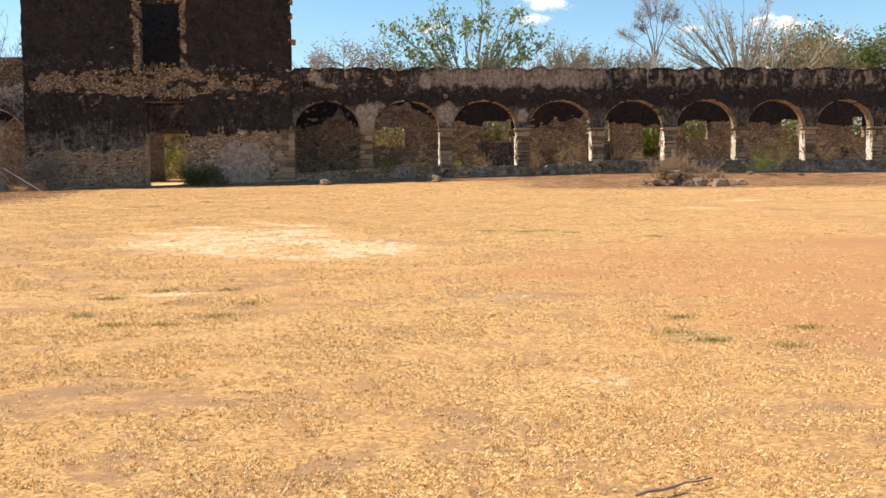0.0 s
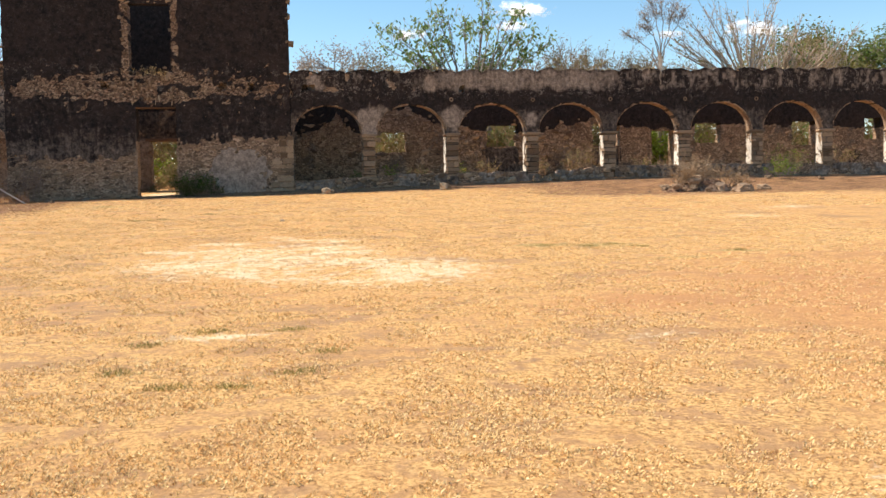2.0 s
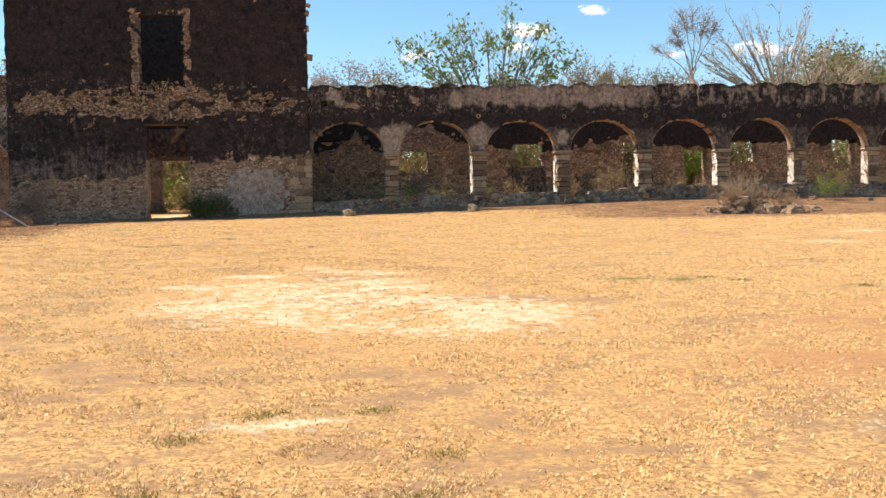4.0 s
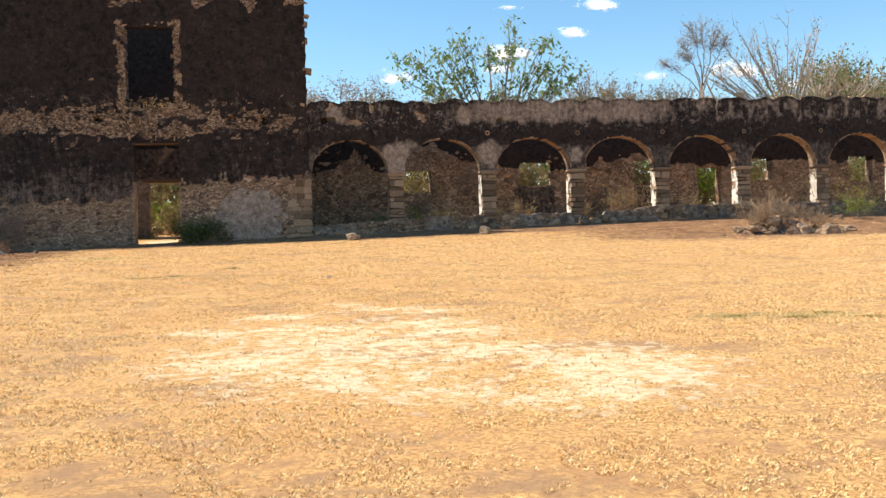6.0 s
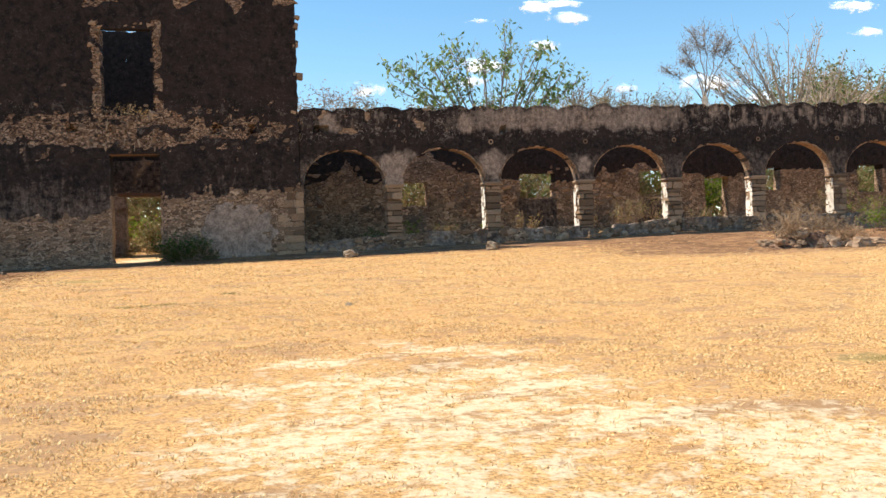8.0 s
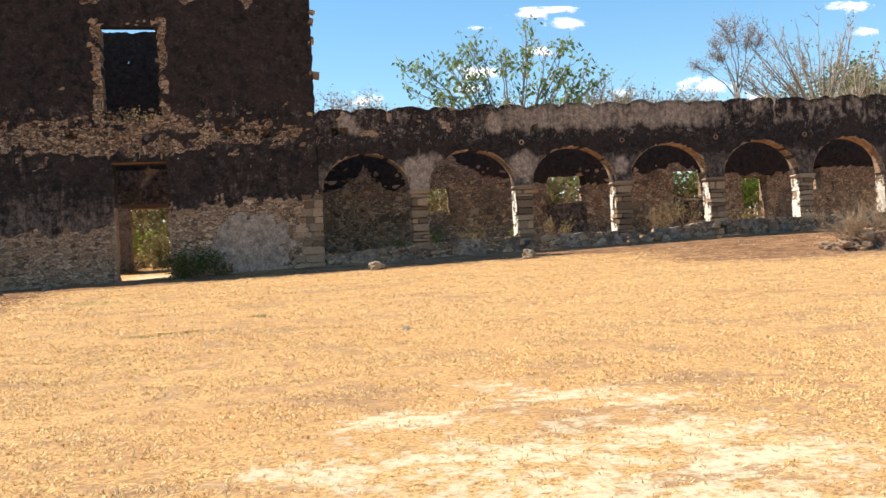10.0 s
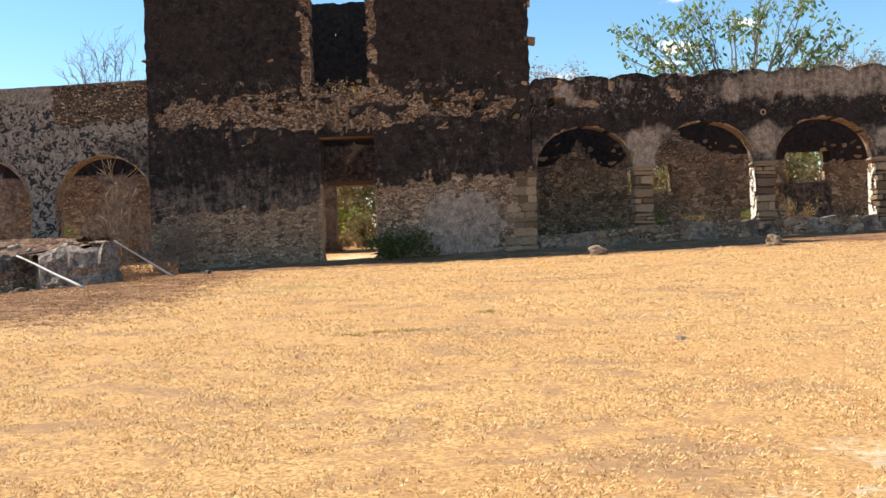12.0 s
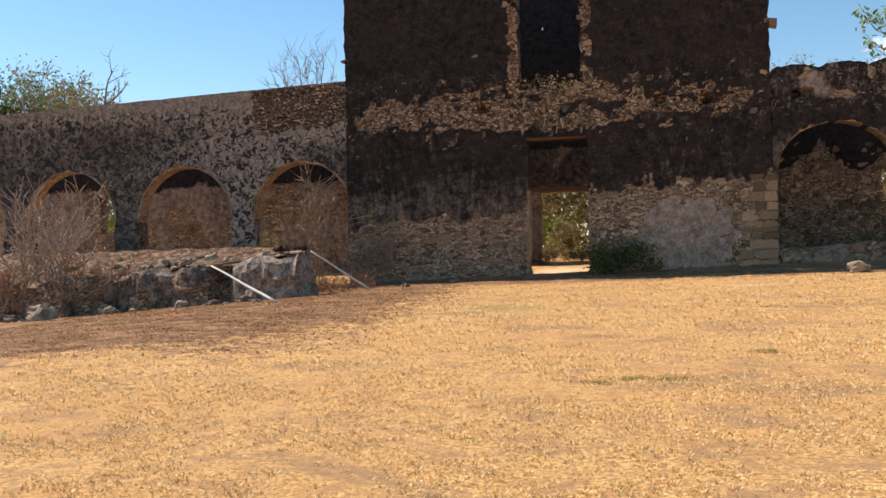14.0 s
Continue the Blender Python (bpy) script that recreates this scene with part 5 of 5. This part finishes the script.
def grass(name, label, x, y, length, width, material, lean=(0.25, 0.8)):
    rng = np.random.default_rng(len(x))
    n = len(x)
    z, _ = land(x, y)
    a, t = rng.uniform(0, 2 * np.pi, n), rng.uniform(*lean, n)
    s = length * rng.uniform(0.5, 1.3, n)
    d = np.stack([np.cos(a) * np.cos(t), np.sin(a) * np.cos(t), np.sin(t)], 1) * s[:, None]
    side = np.stack([-np.sin(a), np.cos(a), np.zeros(n)], 1) * (width * rng.uniform(0.6, 1.3, n))[:, None]
    p = np.stack([x, y, z - 0.003], 1)
    verts = np.concatenate([p - side, p + side, p + d * 0.6 + side * 0.6 + np.array([0, 0, 0.004]), p + d], 1).reshape(-1, 3)
    me = bpy.data.meshes.new(name)
    me.vertices.add(4 * n)
    me.vertices.foreach_set("co", verts.astype(np.float32).ravel())
    me.loops.add(4 * n)
    me.loops.foreach_set("vertex_index", np.arange(4 * n, dtype=np.int32))
    me.polygons.add(n)
    me.polygons.foreach_set("loop_start", np.arange(0, 4 * n, 4, dtype=np.int32))
    me.update(calc_edges=True)
    me.materials.append(material)
    return tagged(new(name, me), label, "grass", kind="stuff")


def lawn():
    rng = np.random.default_rng(5)
    px, py, size = [], [], []
    for y0, y1, half, count, blades, grow in ((3.0, 8.0, 7.0, 66000, 8, 1.0), (8.0, 14.0, 9.5, 66000, 7, 1.12), (14.0, 24.0, 12.5, 105000, 6, 1.3), (24.0, 37.0, 19.0, 80000, 5, 1.9)):
        centre = -1.0 if y0 < 20 else 0.0
        x, y = rng.uniform(-half, half, count) + centre, rng.uniform(y0, y1, count)
        wave = np.array([noise.noise((u * 1.3, v * 1.9, 0.3)) + 0.8 * noise.noise((u * 4.5, v * 6.5, 5.0)) for u, v in zip(x.tolist(), y.tolist())])
        _, cover = land(x, y)
        side = np.clip((half - np.abs(x - centre)) / 2.5, 0, 1)
        keep = rng.uniform(0, 1, count) < side * np.clip(0.74 + 2.2 * wave, 0.04, 1) * np.clip(1.15 - 1.7 * cover[:, 0], 0.26, 1) * np.clip(1 - 0.75 * cover[:, 1], 0.2, 1) * np.clip(1 - 1.0 * cover[:, 3], 0.08, 1)
        x, y = np.repeat(x[keep], blades), np.repeat(y[keep], blades)
        px.append(x + rng.normal(0, 0.011 * grow, len(x))), py.append(y + rng.normal(0, 0.011 * grow, len(x))), size.append(np.full(len(x), grow))
    x, y, g = np.concatenate(px), np.concatenate(py), np.concatenate(size)
    grass("dry_grass", "short trampled straw-coloured dry grass in small tufts", x, y, 0.024 * g, 0.0019 * g, STRAW, (0.2, 1.15))
    n = 60000
    x, y = np.concatenate([rng.uniform(-14, -6.5, n), rng.uniform(-10, 24, n)]), np.concatenate([rng.uniform(25, 33.5, n), rng.uniform(32, 38.7, n)])
    _, cover = land(x, y)
    wave = np.array([noise.noise((u * 1.6, v * 3.2, 2.0)) + 0.6 * noise.noise((u * 5, v * 7, 1.0)) for u, v in zip(x.tolist(), y.tolist())])
    keep = rng.uniform(0, 1, 2 * n) < np.clip(cover[:, 3] * 1.2, 0, 1) * np.clip(0.5 + 1.4 * wave, 0.1, 1)
    grass("leaf_litter", "brown dead leaves and twigs strewn on bare soil", x[keep], y[keep], 0.06, 0.009, LITTER, (0.0, 0.4))
    tufts = [(-1.8, 9.33), (-1.87, 8.48), (-1.5, 7.99), (-1.1, 7.91), (-0.7, 8.19), (-0.44, 8.78), (-1.35, 9.82), (-0.67, 9.77), (3.0, 6.96), (3.17, 6.6), (4.2, 7.0), (3.7, 6.38), (3.35, 7.6), (-3.9, 23.7), (-3.3, 23.8), (-3.6, 23.9), (-2.34, 25.2), (4.5, 15.9), (4.0, 15.6), (3.4, 15.9), (4.8, 15.5), (6.0, 14.6)]
    gx, gy = [], []
    for cx, cy in tufts:
        k = 120
        gx.append(rng.normal(cx, 0.08, k)), gy.append(rng.normal(cy, 0.045, k))
    grass("green_tufts", "small green tufts among the dry grass", np.concatenate(gx), np.concatenate(gy), 0.045, 0.0026, TUFT, (0.4, 1.2))


lawn()

# ---- single stones of the walls ----


def stones_on(wall, name, label, meshes, boxes, count, seed, size, depth, ok):
    """Stones that stand a little proud of a wall's bare parts."""
    rng = random.Random(seed)
    placed, tries = [], 0
    while len(placed) < count and tries < 40000:
        tries += 1
        x0, x1, z0, z1 = rng.choice(boxes)
        x, z, s = rng.uniform(x0, x1), rng.uniform(z0, z1), rng.uniform(*size)
        if not ok(x, z) or any(abs(x - a) < 0.5 * (s + r) * 0.95 and abs(z - b) < 0.33 * (s + r) for a, b, r in placed):
            continue
        placed.append((x, z, s))
        piece(name, rng.choice(meshes), wall, (x, depth + rng.uniform(-0.015, 0.01), z), (s * rng.uniform(0.85, 1.25), 0.12, s * rng.uniform(0.5, 0.8)), (rng.uniform(-6, 6), rng.uniform(-14, 14), rng.uniform(-5, 5)))


front = bpy.data.objects["wall_tower_front"]
bare = lambda x, z: tower_face(x, z)[0] < 0.35
stones_on(front, "rubble_stone", "", STONES + SHARDS * 2, [(-10.4, -0.2, 5.3, 6.8)], 300, 31, (0.07, 0.16), FRONT + 0.03, bare)
stones_on(front, "base_stone", "", STONES, [(-10.4, -5.95, 1.8, 3.5), (-4.2, -0.8, 1.9, 4.1), (-4.2, -0.8, 3.4, 4.1)], 260, 32, (0.1, 0.28), FRONT + 0.03, bare)
stones_on(front, "jamb_stone", "", STONES, [(-6.3, -6.06, 6.4, 9.2), (-4.42, -4.2, 6.4, 9.2), (-6.3, -4.2, 9.15, 9.3)], 34, 33, (0.12, 0.28), FRONT + 0.01, lambda x, z: x < -6.04 or x > -4.44 or z > 9.13)
dice = random.Random(9)
z = 1.75
while z < 4.05:
    h = dice.uniform(0.12, 0.26)
    w = dice.uniform(0.25, 0.7)
    piece("quoin", dice.choice(BLOCKS), front, (0.08 - w / 2, FRONT + 0.15, z + h / 2), (w, 0.36, h - 0.015))
    if w < 0.6:
        v = dice.uniform(0.25, 0.45)
        piece("quoin", dice.choice(BLOCKS), front, (0.07 - w - v / 2, FRONT + 0.135, z + h / 2), (v, 0.3, h - 0.02))
    z += h
for x, z, w, h in ((0.02, 9.63, 0.26, 0.14), (-0.02, 9.35, 0.22, 0.26), (-0.03, 8.75, 0.18, 0.3), (0.03, 7.68, 0.3, 0.24), (-0.1, 6.52, 0.32, 0.2), (-0.1, 6.24, 0.28, 0.2), (0.0, 10.1, 0.2, 0.06), (-10.5, 7.43, 0.24, 0.07), (-0.42, 5.62, 0.22, 0.16), (-7.1, 7.35, 0.24, 0.12)):
    piece("corner_stone", dice.choice(STONES), front, (x, FRONT + 0.12, z), (w * 1.1, 0.36, h * 1.1), (0, dice.uniform(-5, 5), 0))
west = bpy.data.objects["wall_west_wing"]
stones_on(west, "rubble_stone", "", SHARDS, [(-13.2, -10.6, 5.5, 6.9)], 290, 34, (0.06, 0.13), FRONT + 0.085, lambda x, z: west_face(x, z)[0] < 0.3 and z < west_top(x) - 0.06)
rear = bpy.data.objects["wall_arcade_rear"]
stones_on(rear, "rubble_stone", "", STONES, [(0.6, 4.3, 2.4, 5.4), (5.4, 8.7, 2.4, 5.4), (10.5, 13.9, 2.4, 5.2)], 290, 35, (0.12, 0.34), BACK + 0.0, lambda x, z: True)
low = bpy.data.objects["wall_parapet"]
stones_on(low, "parapet_stone", "", STONES, [(0.2, 9.0, 2.0, 2.5), (11.0, 22.0, 2.2, 2.7)], 200, 36, (0.14, 0.36), FRONT - 0.03, lambda x, z: z < lerp(SILL, x) - 0.08)
# broken stones and pale stumps on edge under the tower window
PALE_STONES = [hull(dice, True) for _ in range(4)]
for me in PALE_STONES:
    me.materials.append(PALE_ROCK)
for k in range(26):
    w, h = dice.uniform(0.05, 0.1), dice.uniform(0.16, 0.36)
    piece("edge_stone", dice.choice(PALE_STONES + STONES), front, (dice.uniform(-5.95, -4.45), FRONT + dice.uniform(-0.02, 0.04), dice.choice((5.4, 5.55, 5.9, 6.1, 6.3)) + dice.uniform(-0.05, 0.08)), (w, 0.16, h), (dice.uniform(-8, 8), dice.uniform(-16, 16), 0))
for x, z, w, h in ((-4.5, 6.45, 0.3, 0.26), (-3.2, 6.62, 0.32, 0.14), (-2.45, 6.5, 0.28, 0.16), (-1.35, 6.42, 0.36, 0.14)):
    piece("edge_stone", dice.choice(STONES), front, (x, FRONT + 0.04, z), (w, 0.16, h), (0, dice.uniform(-10, 10), 0))
